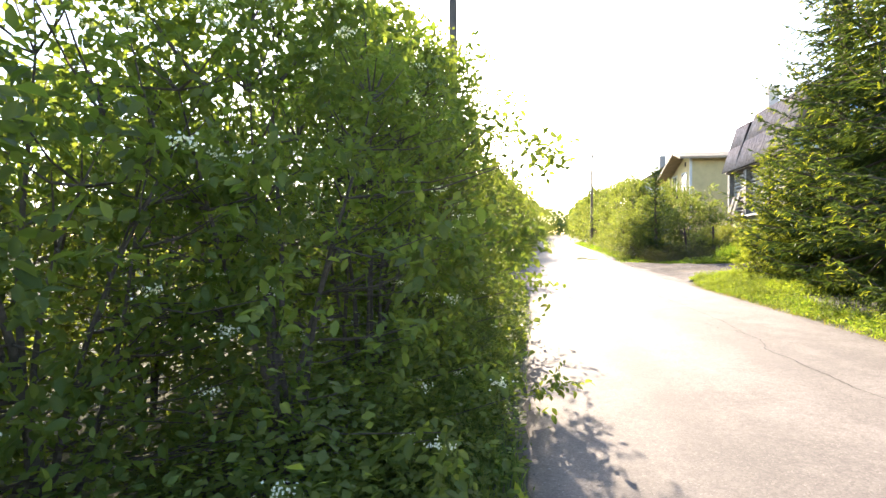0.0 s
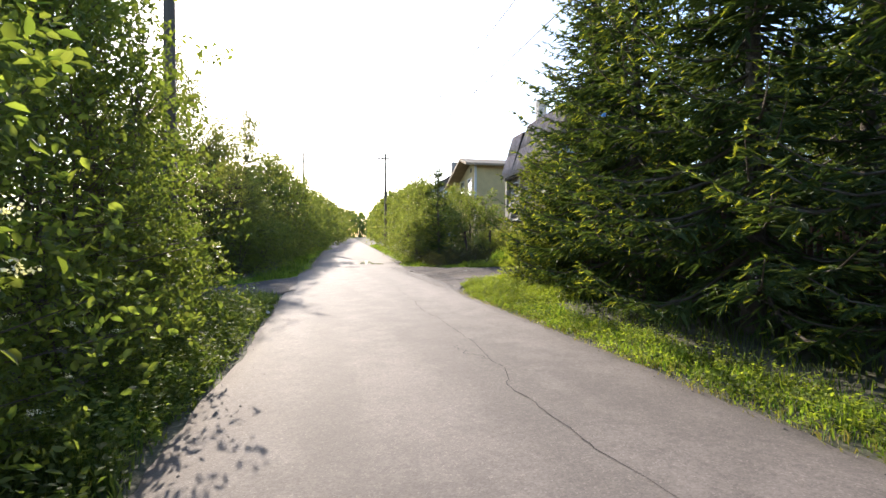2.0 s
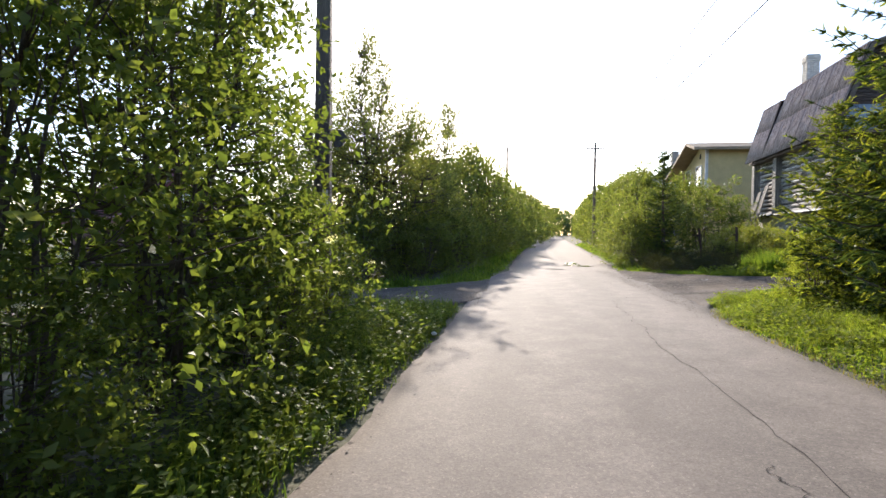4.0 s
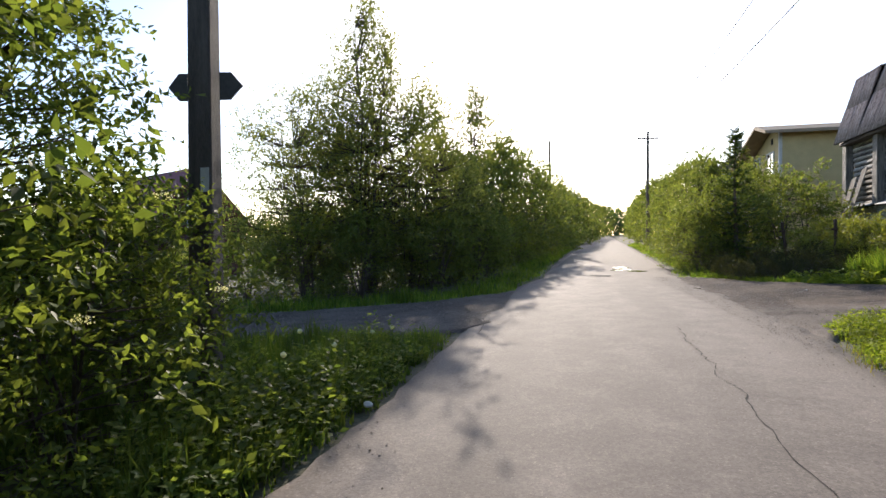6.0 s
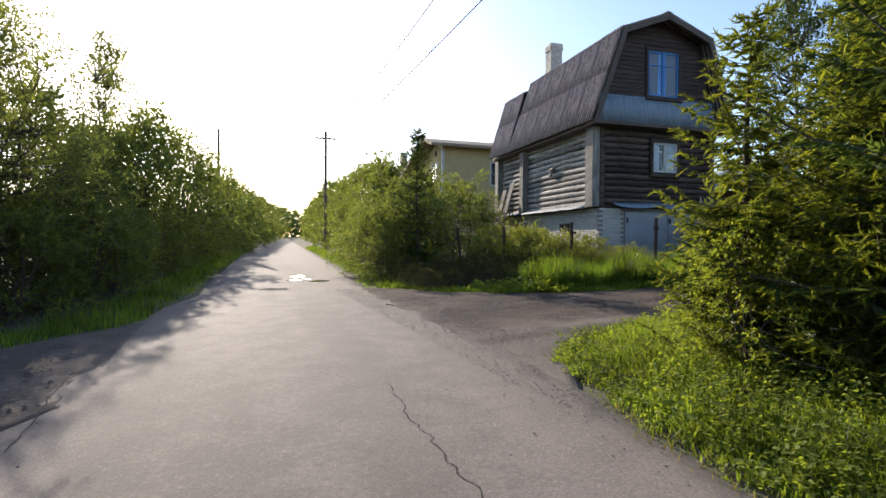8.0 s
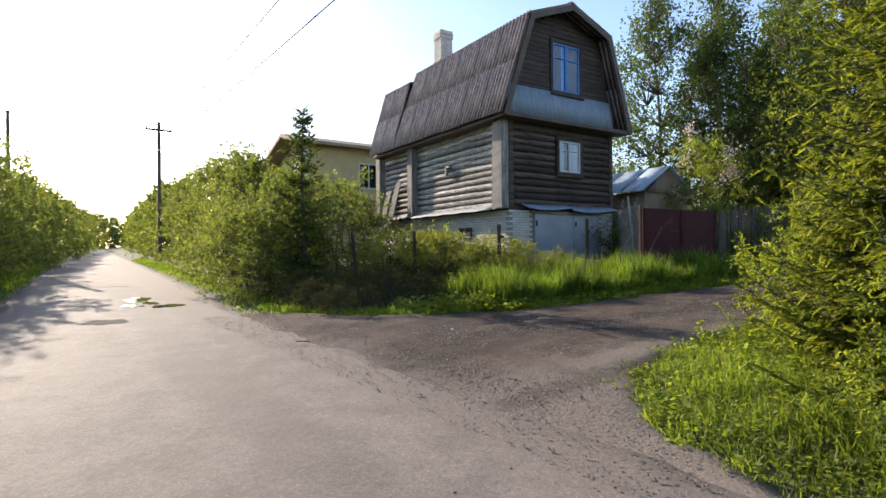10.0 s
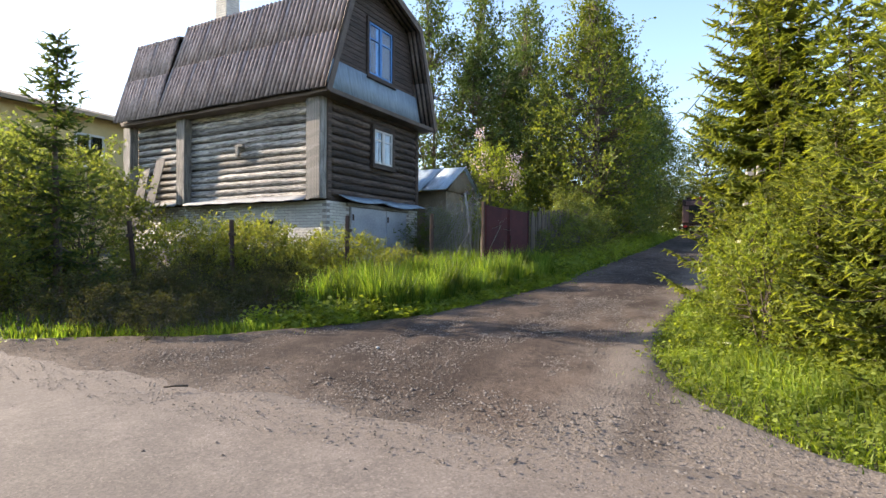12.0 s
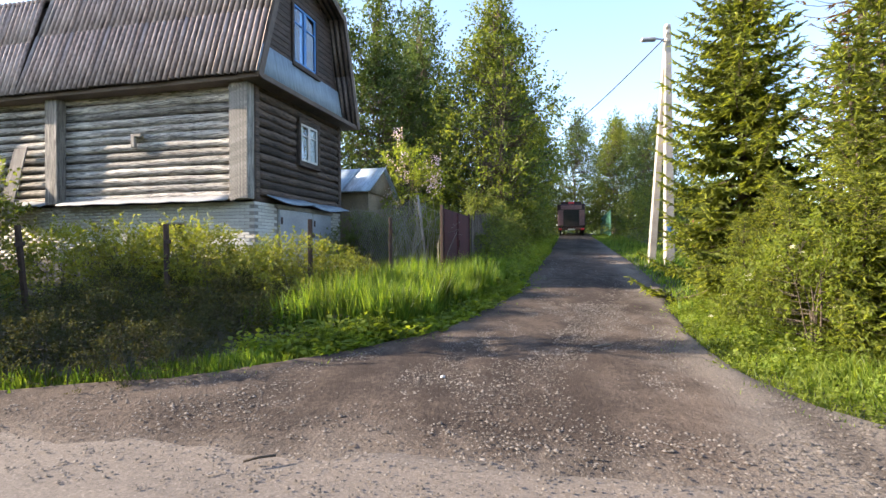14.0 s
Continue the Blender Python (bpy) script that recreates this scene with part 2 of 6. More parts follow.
class Builder:
    """Gathers tubes, boxes and plates into one mesh."""

    def __init__(self):
        self.v, self.q, self.t, self.n = [], [], [], 0

    def add(self, v, q=(), t=()):
        v = np.asarray(v, float)
        if len(q):
            self.q.append(np.asarray(q) + self.n)
        if len(t):
            self.t.append(np.asarray(t) + self.n)
        self.v.append(v)
        self.n += len(v)
        return self

    def tube(self, path, radii, sides=6, cap=True):
        path = np.asarray(path, float)
        radii = np.broadcast_to(np.asarray(radii, float), (len(path),))
        d = np.gradient(path, axis=0)
        d /= np.linalg.norm(d, axis=1, keepdims=True) + 1e-9
        ref = np.array([0.0, 0, 1]) if abs(d[0][2]) < 0.8 else np.array([1.0, 0, 0])
        a = np.cross(d, ref)
        a /= np.linalg.norm(a, axis=1, keepdims=True) + 1e-9
        b = np.cross(d, a)
        ang = np.arange(sides) * 2 * math.pi / sides
        ring = a[:, None] * np.cos(ang)[None, :, None] + b[:, None] * np.sin(ang)[None, :, None]
        v = (path[:, None] + ring * radii[:, None, None]).reshape(-1, 3)
        k = len(path)
        i, j = np.meshgrid(np.arange(k - 1), np.arange(sides), indexing="ij")
        j2 = (j + 1) % sides
        q = np.stack([i * sides + j, i * sides + j2, (i + 1) * sides + j2, (i + 1) * sides + j], -1).reshape(-1, 4)
        t = []
        if cap:
            v = np.vstack([v, path[0], path[-1]])
            e = k * sides
            for s in range(sides):
                t += [(e, (s + 1) % sides, s), (e + 1, (k - 1) * sides + s, (k - 1) * sides + (s + 1) % sides)]
        return self.add(v, q, t)

    def box(self, lo, hi, m=None):
        x0, y0, z0 = lo
        x1, y1, z1 = hi
        v = np.array([(x, y, z) for z in (z0, z1) for y in (y0, y1) for x in (x0, x1)], float)
        if m is not None:
            v = np.array([m @ Vector(p) for p in v])
        return self.add(v, [(0, 2, 3, 1), (4, 5, 7, 6), (0, 1, 5, 4), (1, 3, 7, 5), (3, 2, 6, 7), (2, 0, 4, 6)])

    def mesh(self, name):
        return mesh_of(name, np.vstack(self.v), np.vstack(self.q) if self.q else (), np.vstack(self.t) if self.t else ())


def rounded(lo, hi, r=0.01):
    """A bevelled box as a bmesh."""
    bm = bmesh.new()
    bmesh.ops.create_cube(bm, size=1)
    lo, hi = Vector(lo), Vector(hi)
    for v in bm.verts:
        v.co = Vector([(lo[i] + hi[i]) / 2 + v.co[i] * (hi[i] - lo[i]) for i in range(3)])
    if r:
        bmesh.ops.bevel(bm, geom=bm.edges[:], offset=r, segments=1, affect="EDGES")
    return bm


def part(name, shape, mat, parent=None, label="", m=None, smooth=False):
    """Links a bmesh, Builder or mesh as one object under a thing or part."""
    if isinstance(shape, bmesh.types.BMesh):
        me = bpy.data.meshes.new(name)
        shape.to_mesh(me)
        shape.free()
    elif isinstance(shape, Builder):
        me = shape.mesh(name)
    else:
        me = shape
    if mat and not me.materials:
        me.materials.append(mat)
    if smooth:
        me.polygons.foreach_set("use_smooth", [True] * len(me.polygons))
    ob = new(name, me)
    ob.parent = parent
    if m is not None:
        ob.matrix_basis = m
    return tagged(ob, label)


def thing(name, label, category, m=None, group="", kind=""):
    ob = new(name)
    ob.empty_display_size = 0.2
    if m is not None:
        ob.matrix_basis = m
    return tagged(ob, label, category, group, kind)


def lerp(x, table):
    xs, ys = zip(*table)
    return np.interp(x, xs, ys)


# ---- terrain ----
def gz(x, y):
    """Height of the ground: the side lane climbs away from the road, the other side falls gently."""
    return lerp(x, ((-14, -0.86), (0.5, 0.01), (5.5, 0.11), (60, 3.1), (200, 4.0))) + 0.012 * np.clip(y, -60, 160)


ROAD_L = ((-80, -4.2), (0, -0.05), (5, 0.15), (8.4, 0.47), (12, 0.68), (15, 0.82), (20.8, 0.95), (24.7, 1.76), (30, 2.05), (45, 3.13), (63, 4.7), (300, 24))
ROAD_R = ((-80, 0.6), (0, 4.5), (3.3, 4.66), (8, 4.86), (13.3, 4.98), (14.1, 5.08), (15, 5.3), (22, 5.7), (25.4, 5.6), (27.5, 6.0), (37, 6.8), (63, 8.9), (300, 28))
LANE_S = ((4.6, 14.2), (5.15, 14.7), (5.45, 15.7), (5.85, 16.55), (6.4, 17.02), (6.75, 17.26), (7.6, 17.5), (8.5, 17.58), (9.3, 17.5), (11.6, 17.2), (13.2, 16.8), (19.8, 16.1), (60, 13.0))
LANE_N = ((4.6, 24.4), (5.8, 24.4), (6.15, 23.6), (6.65, 22.45), (7.5, 21.4), (8.1, 20.95), (9, 20.25), (10.3, 19.85), (12.5, 19.35), (13.8, 19.2), (25.3, 18.1), (60, 15.4))
LEFT_S = ((-40, 14.5), (-3, 15.6), (-0.4, 15.7), (0.3, 15.4), (0.7, 15.5), (1.25, 16.6))
LEFT_N = ((-40, 18.0), (-3, 18.6), (-0.4, 19.4), (0.6, 20.3), (1.25, 20.9))


def grid_mesh(name, U, V, place):
    u, v = np.meshgrid(U, V, indexing="ij")
    verts = place(u.ravel(), v.ravel())
    a, b = len(U), len(V)
    i, j = np.meshgrid(np.arange(a - 1), np.arange(b - 1), indexing="ij")
    q = np.stack([i * b + j, (i + 1) * b + j, (i + 1) * b + j + 1, i * b + j + 1], -1).reshape(-1, 4)
    return mesh_of(name, verts, q)


def wob(x, y, s=1.0, seed=0.0):
    """Smooth unevenness between -1 and 1."""
    return (np.sin(x * 1.7 * s + seed) * np.cos(y * 1.3 * s - seed) + 0.6 * np.sin(x * 3.9 * s + y * 3.1 * s + 2 * seed) + 0.4 * np.sin(y * 7.3 * s - x * 6.1 * s)) / 2


def spaced(lo, hi, near_lo, near_hi, step, far):
    near = np.arange(near_lo, near_hi, step)
    out = np.concatenate([-np.geomspace(far, 1, 14) + near_lo - step, near, near_hi + np.geomspace(1, far, 14)])
    return out[(out >= lo) & (out <= hi)]


def ground_place(u, v):
    return np.stack([u, v, gz(u, v) + 0.012 * wob(u, v, 0.7) - 0.012], -1)


ground = part("ground", grid_mesh("ground", spaced(-3000, 3000, -16, 62, 0.6, 2500), spaced(-3000, 3000, -12, 70, 0.6, 2500), ground_place), M_GROUND, smooth=True)
tagged(ground, "dark grassy soil ground of the village", "ground", kind="structure")


def road_place(u, v):
    l, r = lerp(u, ROAD_L), lerp(u, ROAD_R)
    l = l + 0.06 * wob(u, u * 0.7, 2.0)
    r = r + 0.06 * wob(u, u * 0.4, 2.3, 1.0)
    x = l + (r - l) * v
    crown = 0.03 * (1 - (2 * v - 1) ** 2)
    rim = np.where((v < 0.001) | (v > 0.999), -0.06, 0.0)
    return np.stack([x, u, gz(x, u) + 0.016 + crown + rim + 0.006 * wob(x, u, 1.1) * (np.abs(v - 0.5) < 0.46)], -1)


road = part("road", grid_mesh("road", np.concatenate([np.arange(-70, -4, 4.0), np.arange(-4, 40, 0.25), np.geomspace(40, 280, 30)]), np.concatenate([[0, 0.006], np.linspace(0, 1, 18)[1:-1], [0.994, 1]]), road_place), M_ASPHALT, smooth=True)
tagged(road, "worn pale grey asphalt village road", "road", kind="structure")


def lane_place(u, v):
    s, n = lerp(u, LANE_S) - 0.22, lerp(u, LANE_N) + 0.22
    y = s + (n - s) * v
    x = u + np.where(u < 5.6, 0.22 * wob(y, y * 0.6, 1.8), 0)
    rut = 0.06 * wob(x * 0.5, y * 2.2, 0.9) + 0.03 * wob(x, y, 2.6, 2.0)
    rim = np.where((v < 0.001) | (v > 0.999), -0.055, 0.0)
    return np.stack([x, y, gz(x, y) + rim + 0.034 + lerp(u, ((4.6, -0.07), (5.1, -0.03), (5.5, -0.008), (6.2, 0.01), (8, 0.01))) + rut * 0.35 * np.clip((u - 5) / 2, 0, 1)], -1)


lane = part("dirt_lane", grid_mesh("dirt_lane", np.concatenate([np.arange(4.75, 16, 0.15), np.geomspace(16, 60, 40)]), np.linspace(0, 1, 40), lane_place), M_DIRT, smooth=True)
tagged(lane, "brown gravelly dirt side lane with ruts", "dirt road", kind="structure")


def left_place(u, v):
    s, n = lerp(u, LEFT_S), lerp(u, LEFT_N)
    y = s + (n - s) * v
    return np.stack([u, y, gz(u, y) + np.where((v < 0.001) | (v > 0.999), -0.07, 0.0) + 0.024 + 0.01 * wob(u, y, 1.3)], -1)


track = part("dirt_track", grid_mesh("dirt_track", np.concatenate([np.linspace(-40, -4, 20), np.arange(-3.8, 1.26, 0.2)]), np.concatenate([[0, 0.01], np.linspace(0, 1, 20)[1:-1], [0.99, 1]]), left_place), M_TRACK, smooth=True)
tagged(track, "dark dirt track leaving the asphalt road", "dirt road", kind="structure")


# ---- plants ----
def unit(a):
    return a / (np.linalg.norm(a, axis=-1, keepdims=True) + 1e-9)


def leaf_mesh(name, P, D, N, L, wide=0.28, fine=False):
    """Many folded leaves: base points, directions, normals and lengths."""
    D = unit(D)
    S = unit(np.cross(D, N))
    N = np.cross(S, D)
    L = L[:, None]
    w = L * wide
    if fine:
        rows = [P, P + D * L * 0.3 + S * w * 0.9 + N * w * 0.35, P + D * L * 0.68 + S * w * 0.8 + N * w * 0.2, P + D * L - N * w * 0.35,
                P + D * L * 0.68 - S * w * 0.8 + N * w * 0.2, P + D * L * 0.3 - S * w * 0.9 + N * w * 0.35]
        k, tri = 6, None
        quads = np.array([(0, 1, 2, 3), (0, 3, 4, 5)])
    else:
        rows = [P, P + D * L * 0.45 + S * w + N * w * 0.3, P + D * L, P + D * L * 0.45 - S * w + N * w * 0.3]
        k, quads = 4, None
        tri = np.array([(0, 1, 2), (0, 2, 3)])
    v = np.stack(rows, 1).reshape(-1, 3)
    off = (np.arange(len(P)) * k)[:, None, None]
    if fine:
        return mesh_of(name, v, (quads[None] + off).reshape(-1, 4))
    return mesh_of(name, v, (tri[None] + off).reshape(-1, 3))


def shrub_parts(name, h, rad, seed, mats, clumps=60, twigs=6, leaves=9, leaf=0.07, low=0.08, stems=5, twig=0.32, shape="round", fine=False, flowers=0, bloom=None, petal=0.015, stem_r=0.03, flat=1.0, wide=0.28, lift=0.85):
    """Meshes of a bush or tree about the origin: stems, crown and, where it blooms, flowers."""
    g = np.random.default_rng(seed)
    zn = low + (1 - low) * g.random(clumps) ** lift
    prof = {"round": lambda z: np.sqrt(np.clip(1 - ((z - 0.5) / 0.56) ** 2, 0.02, 1)),
            "tall": lambda z: np.clip(np.sin(np.clip(z, 0, 1) ** 0.75 * math.pi * 0.93 + 0.12), 0.06, 1),
            "dome": lambda z: np.sqrt(np.clip(1.02 - z ** 2.6, 0.02, 1))}[shape](zn)
    az = g.random(clumps) * 2 * math.pi
    lump = 1 + 0.3 * np.sin(az * 3 + seed) * np.cos(zn * 9 + seed) + 0.12 * g.normal(size=clumps) + 0.28 * (g.random(clumps) < 0.1)
    rr = rad * prof * lump * (0.3 + 0.7 * g.random(clumps) ** 0.5)
    C = np.stack([np.cos(az) * rr, np.sin(az) * rr * flat, zn * h * (1 + 0.05 * g.normal(size=clumps))], -1)
    wood, limbs = Builder(), Builder()
    lines = []
    for s in range(stems):
        a = g.random() * 2 * math.pi
        lean = rad * (0.15 if stems == 1 else 0.2 + 0.45 * g.random())
        top = h * (0.94 if s == 0 else 0.55 + 0.35 * g.random())
        t = np.linspace(0, 1, 9)
        if s == 0:
            lean *= 0.3
        path = np.stack([np.cos(a) * lean * t ** 1.3 + 0.03 * h * np.sin(t * 5 + s) * t, np.sin(a) * lean * t ** 1.3 + 0.02 * h * np.sin(t * 6 + 2 * s) * t, top * t - 0.05 * (t == 0)], -1)
        path[:, :2] += g.normal(size=2) * (0.06 * rad if stems > 1 else 0)
        wood.tube(path, stem_r * (0.7 + 0.5 * g.random()) * (1.03 - 0.9 * t), 6, False)
        lines.append(path)
    pts = np.vstack(lines)
    for c in C:
        ok = pts[pts[:, 2] < c[2] * 0.95 + 0.05]
        if not len(ok):
            continue
        d = np.linalg.norm((ok - c) * (1, 1, 0.6), axis=1)
        a = ok[np.argmin(d)]
        mid = (a + c) / 2 + np.array([0, 0, -0.06 * np.linalg.norm(c - a)])
        limbs.tube([a, mid, c], np.array([0.34, 0.22, 0.1]) * stem_r * (0.6 + 0.6 * g.random()), 3, False)
    out = unit(C * (1, 1, 0.35) - np.array([0, 0, 0.1]) + 1e-4)
    T = unit(out[:, None] * 0.75 + g.normal(size=(clumps, twigs, 3)) * 0.75 + np.array([0, 0, 0.22]))
    tl = twig * (0.6 + 0.7 * g.random((clumps, twigs)))
    base = C[:, None] + g.normal(size=(clumps, twigs, 3)) * twig * 0.28
    s = np.linspace(0.12, 1, leaves)
    P = base[:, :, None] + T[:, :, None] * (tl[..., None] * s)[..., None]
    P[..., 2] -= (tl[..., None] * s ** 2) * 0.15
    D = T[:, :, None] * 0.45 + g.normal(size=P.shape) * 0.6
    D[..., 2] -= 0.12
    N = g.normal(size=P.shape) * 0.55 + np.array([0, 0, 1.0])
    L = leaf * (0.65 + 0.6 * g.random(P.shape[:3]))
    crown = leaf_mesh("crown", P.reshape(-1, 3), D.reshape(-1, 3), N.reshape(-1, 3), L.ravel(), wide, fine)
    crown.materials.append(mats[1])
    bark = wood.mesh("stems")
    bark.materials.append(mats[0])
    boughs = limbs.mesh("branchwork")
    boughs.materials.append(mats[0])
    bloom_me = None
    if flowers:
        pick = g.choice(clumps * twigs, flowers, replace=False)
        tips = (base + T * tl[..., None] * 1.02).reshape(-1, 3)[pick]
        k = 26 if petal > 0.05 else 44
        F = tips[:, None] + g.normal(size=(flowers, k, 3)) * (max(petal * 1.2, 0.03), max(petal * 1.2, 0.03), petal * (0.9 if petal < 0.05 else 1.6))
        FD = g.normal(size=F.shape) + np.array([0, 0, 0.4])
        bloom_me = leaf_mesh("flowers", F.reshape(-1, 3), FD.reshape(-1, 3), g.normal(size=F.shape).reshape(-1, 3), np.full(flowers * k, petal), 0.42)
        bloom_me.materials.append(bloom)
    return bark, crown, bloom_me, boughs


def plant(name, label, category, meshes, x, y, turn=0.0, size=1.0, group="", trunk="wood", sink=0.03):
    ob = thing(name, label, category, Matrix.Translation((x, y, float(gz(x, y)) - sink)) @ Matrix.Rotation(turn, 4, "Z") @ Matrix.Scale(size, 4), group)
    tagged(part(trunk, meshes[0], None, ob), kind="stuff" if trunk == "wood" else "")
    part("crown", meshes[1], None, ob)
    tagged(part("branchwork", meshes[3], None, ob), kind="stuff")
    if meshes[2]:
        tagged(part("bloom", meshes[2], None, ob), kind="stuff")
    return ob


def needles(g, A, T, Ln, per, long=0.06, half=0.0095, fan=1.0):
    """Needles in two rows along twigs, over two crossed slender fans: bases A, directions T, lengths Ln."""
    n = len(A)
    side = unit(np.cross(T, np.array([0, 0, 1.0]) + 0.35 * g.normal(size=(n, 3))))
    up = np.cross(side, T)
    s = np.linspace(0.1, 0.95, per)
    B = A[:, None] + T[:, None] * (Ln[:, None] * s)[..., None]
    B[..., 2] -= (Ln[:, None] * s ** 2) * 0.12
    sign = np.where(np.arange(per) % 2, 1.0, -1.0)
    size = long * (0.8 + 0.5 * g.random((n, per)))[..., None]
    D = unit(T[:, None] * 0.8 + side[:, None] * sign[None, :, None] * 0.75 + up[:, None] * (0.1 + 0.35 * g.random((n, per, 1))))
    W = unit(np.cross(D, up[:, None] + 0.5 * g.normal(size=(n, per, 3)))) * half
    v = np.stack([B - W, B + W, B + D * size], 2).reshape(-1, 3)
    tip = A + T * (Ln[:, None] * 1.08) + np.array([0, 0, -0.12]) * Ln[:, None]
    mid = A + T * (Ln[:, None] * 0.4) + np.array([0, 0, -0.02]) * Ln[:, None]
    fans = []
    for axis, w in ((side, 0.029 * fan), (up, 0.019 * fan)):
        fans.append(np.stack([A, mid - axis * w, tip, A, tip, mid + axis * w], 1).reshape(-1, 3))
    v = np.vstack([v] + fans)
    return v, np.arange(len(v)).reshape(-1, 3)


def spruce_parts(h, rad, seed, mats, bare=0.08, step=0.36, per=18, gap=0.1, new_share=0.3, dead=False, spread=0.34, bulk=1.0):
    """Meshes of a spruce about the origin: trunk with limbs, old needles, pale new growth."""
    g = np.random.default_rng(seed)
    wood = Builder()
    t = np.linspace(0, 1, 12)
    wood.tube(np.stack([0.02 * h * np.sin(t * 3 + seed) * t, 0.015 * h * np.sin(t * 4) * t, h * t - 0.05], -1), 0.016 * h * (1.02 - t) + 0.008, 7, False)
    A, T, Ln, age = [], [], [], []
    z = bare * h
    while z < h * 0.985:
        zn = z / h
        n = int(g.integers(5, 8)) if zn < 0.85 else 5
        reach = rad * min(1.0, 1.06 * (1 - zn) ** 0.72 + 0.04) * (0.75 + 0.25 * min(1, zn / 0.12))
        for k in range(n):
            a = k * 2 * math.pi / n + g.random() * 0.9 + z * 3
            L = reach * (0.62 + 0.5 * g.random())
            rise = 0.5 * (zn - 0.35)
            droop = 0.28 * (1 - zn) * g.uniform(0.6, 1.4)
            s = np.linspace(0, 1, 6)
            axis = np.array([math.cos(a), math.sin(a), 0])
            cx, cy = 0.02 * h * math.sin(zn * 3 + seed) * zn, 0.015 * h * math.sin(zn * 4) * zn
            path = axis * (s * L)[:, None] + np.array([cx, cy, z + g.normal() * 0.06])
            path[:, 2] += L * (rise * s - droop * np.sin(s * 2.4) + 0.16 * s ** 3)
            wood.tube(path, 0.004 + 0.013 * L * (1.05 - s), 3, False)
            m = max(3, int(L / gap))
            ss = np.linspace(0.16, 1, m)
            for side in (-1, 1):
                p = np.stack([np.interp(ss, s, path[:, i]) for i in range(3)], -1)
                tang = unit(np.gradient(path, axis=0))
                tg = np.stack([np.interp(ss, s, tang[:, i]) for i in range(3)], -1)
                lat = np.array([-math.sin(a), math.cos(a), 0]) * side
                d = unit(tg * 0.62 + lat * (0.8 + 0.2 * g.random((m, 1))) + np.array([0, 0, -0.22]) + 0.22 * g.normal(size=(m, 3)))
                ln = np.clip(spread * L * (1.12 - ss), 0.1, 0.5) * (0.6 + 0.6 * g.random(m))
                A.append(p), T.append(d), Ln.append(ln), age.append(ss)
            A.append(path[-1:]), T.append(unit(tang[-1:])), Ln.append(np.array([0.16])), age.append(np.array([1.0]))
        z += step * (0.75 + 0.5 * g.random()) * (1 - 0.35 * zn)
    A, T, Ln, age = np.vstack(A), np.vstack(T), np.concatenate(Ln), np.concatenate(age)
    if dead:
        keep = g.random(len(A)) < 0.4
        A, T, Ln, age = A[keep], T[keep], Ln[keep], age[keep]
    long_ones = np.repeat(np.nonzero(Ln > 0.17)[0], 2)
    f = 0.25 + 0.5 * g.random((len(long_ones), 1))
    flip = np.tile([1.0, -1.0], len(long_ones) // 2)[:, None]
    sub_d = unit(T[long_ones] * 0.8 + flip * unit(np.cross(T[long_ones], (0, 0, 1.0))) * 0.75 + 0.2 * g.normal(size=(len(long_ones), 3)) + (0, 0, -0.15))
    all_a = np.vstack([A, A[long_ones] + T[long_ones] * Ln[long_ones, None] * f])
    all_t, all_l = np.vstack([T, sub_d]), np.concatenate([Ln, Ln[long_ones] * 0.55])
    old = mesh_of("crown", *needles(g, all_a, all_t, all_l, per, fan=bulk))
    old.materials.append(mats[1])
    fresh = None
    if new_share:
        pick = (g.random(len(A)) < new_share * 1.6 * age) & (Ln > 0.08)
        B = A[pick] + T[pick] * Ln[pick, None] * 0.8 - np.array([0, 0, 0.09]) * Ln[pick, None]
        jit = unit(T[pick] + 0.4 * g.normal(size=B.shape) + np.array([0, 0, -0.3]))
        fresh = mesh_of("new_growth", *needles(g, B, jit, np.full(len(B), 0.1) * (0.7 + 0.7 * g.random(len(B))), 9, 0.034, 0.0055, 0.5 * bulk))
        fresh.materials.append(mats[2])
    trunk = wood.mesh("trunk")
    trunk.materials.append(mats[0])
    return trunk, old, fresh


def spruce(label, meshes, x, y, turn=0.0, size=1.0, name="spruce"):
    ob = thing(name, label, "spruce tree", Matrix.Translation((x, y, float(gz(x, y)) - 0.02)) @ Matrix.Rotation(turn, 4, "Z") @ Matrix.Scale(size, 4))
    part("trunk", meshes[0], None, ob)
    part("crown", meshes[1], None, ob)
    if meshes[2]:
        part("new_growth", meshes[2], None, ob)
    return ob


def ragged(g, Q, edge, ramp):
    """Thins roots out towards an uneven edge; gives those kept and how tall each may grow."""
    d = edge(Q[:, 0], Q[:, 1]) + 0.06 - 0.1 * (1 + wob(Q[:, 0], Q[:, 1], 2.4, 0.7))
    keep = g.random(len(Q)) < np.clip(0.12 + d / 0.22, 0.0, 1.0)
    return Q[keep], np.clip(0.3 + 0.7 * d / ramp, 0.25, 1.0)[keep]


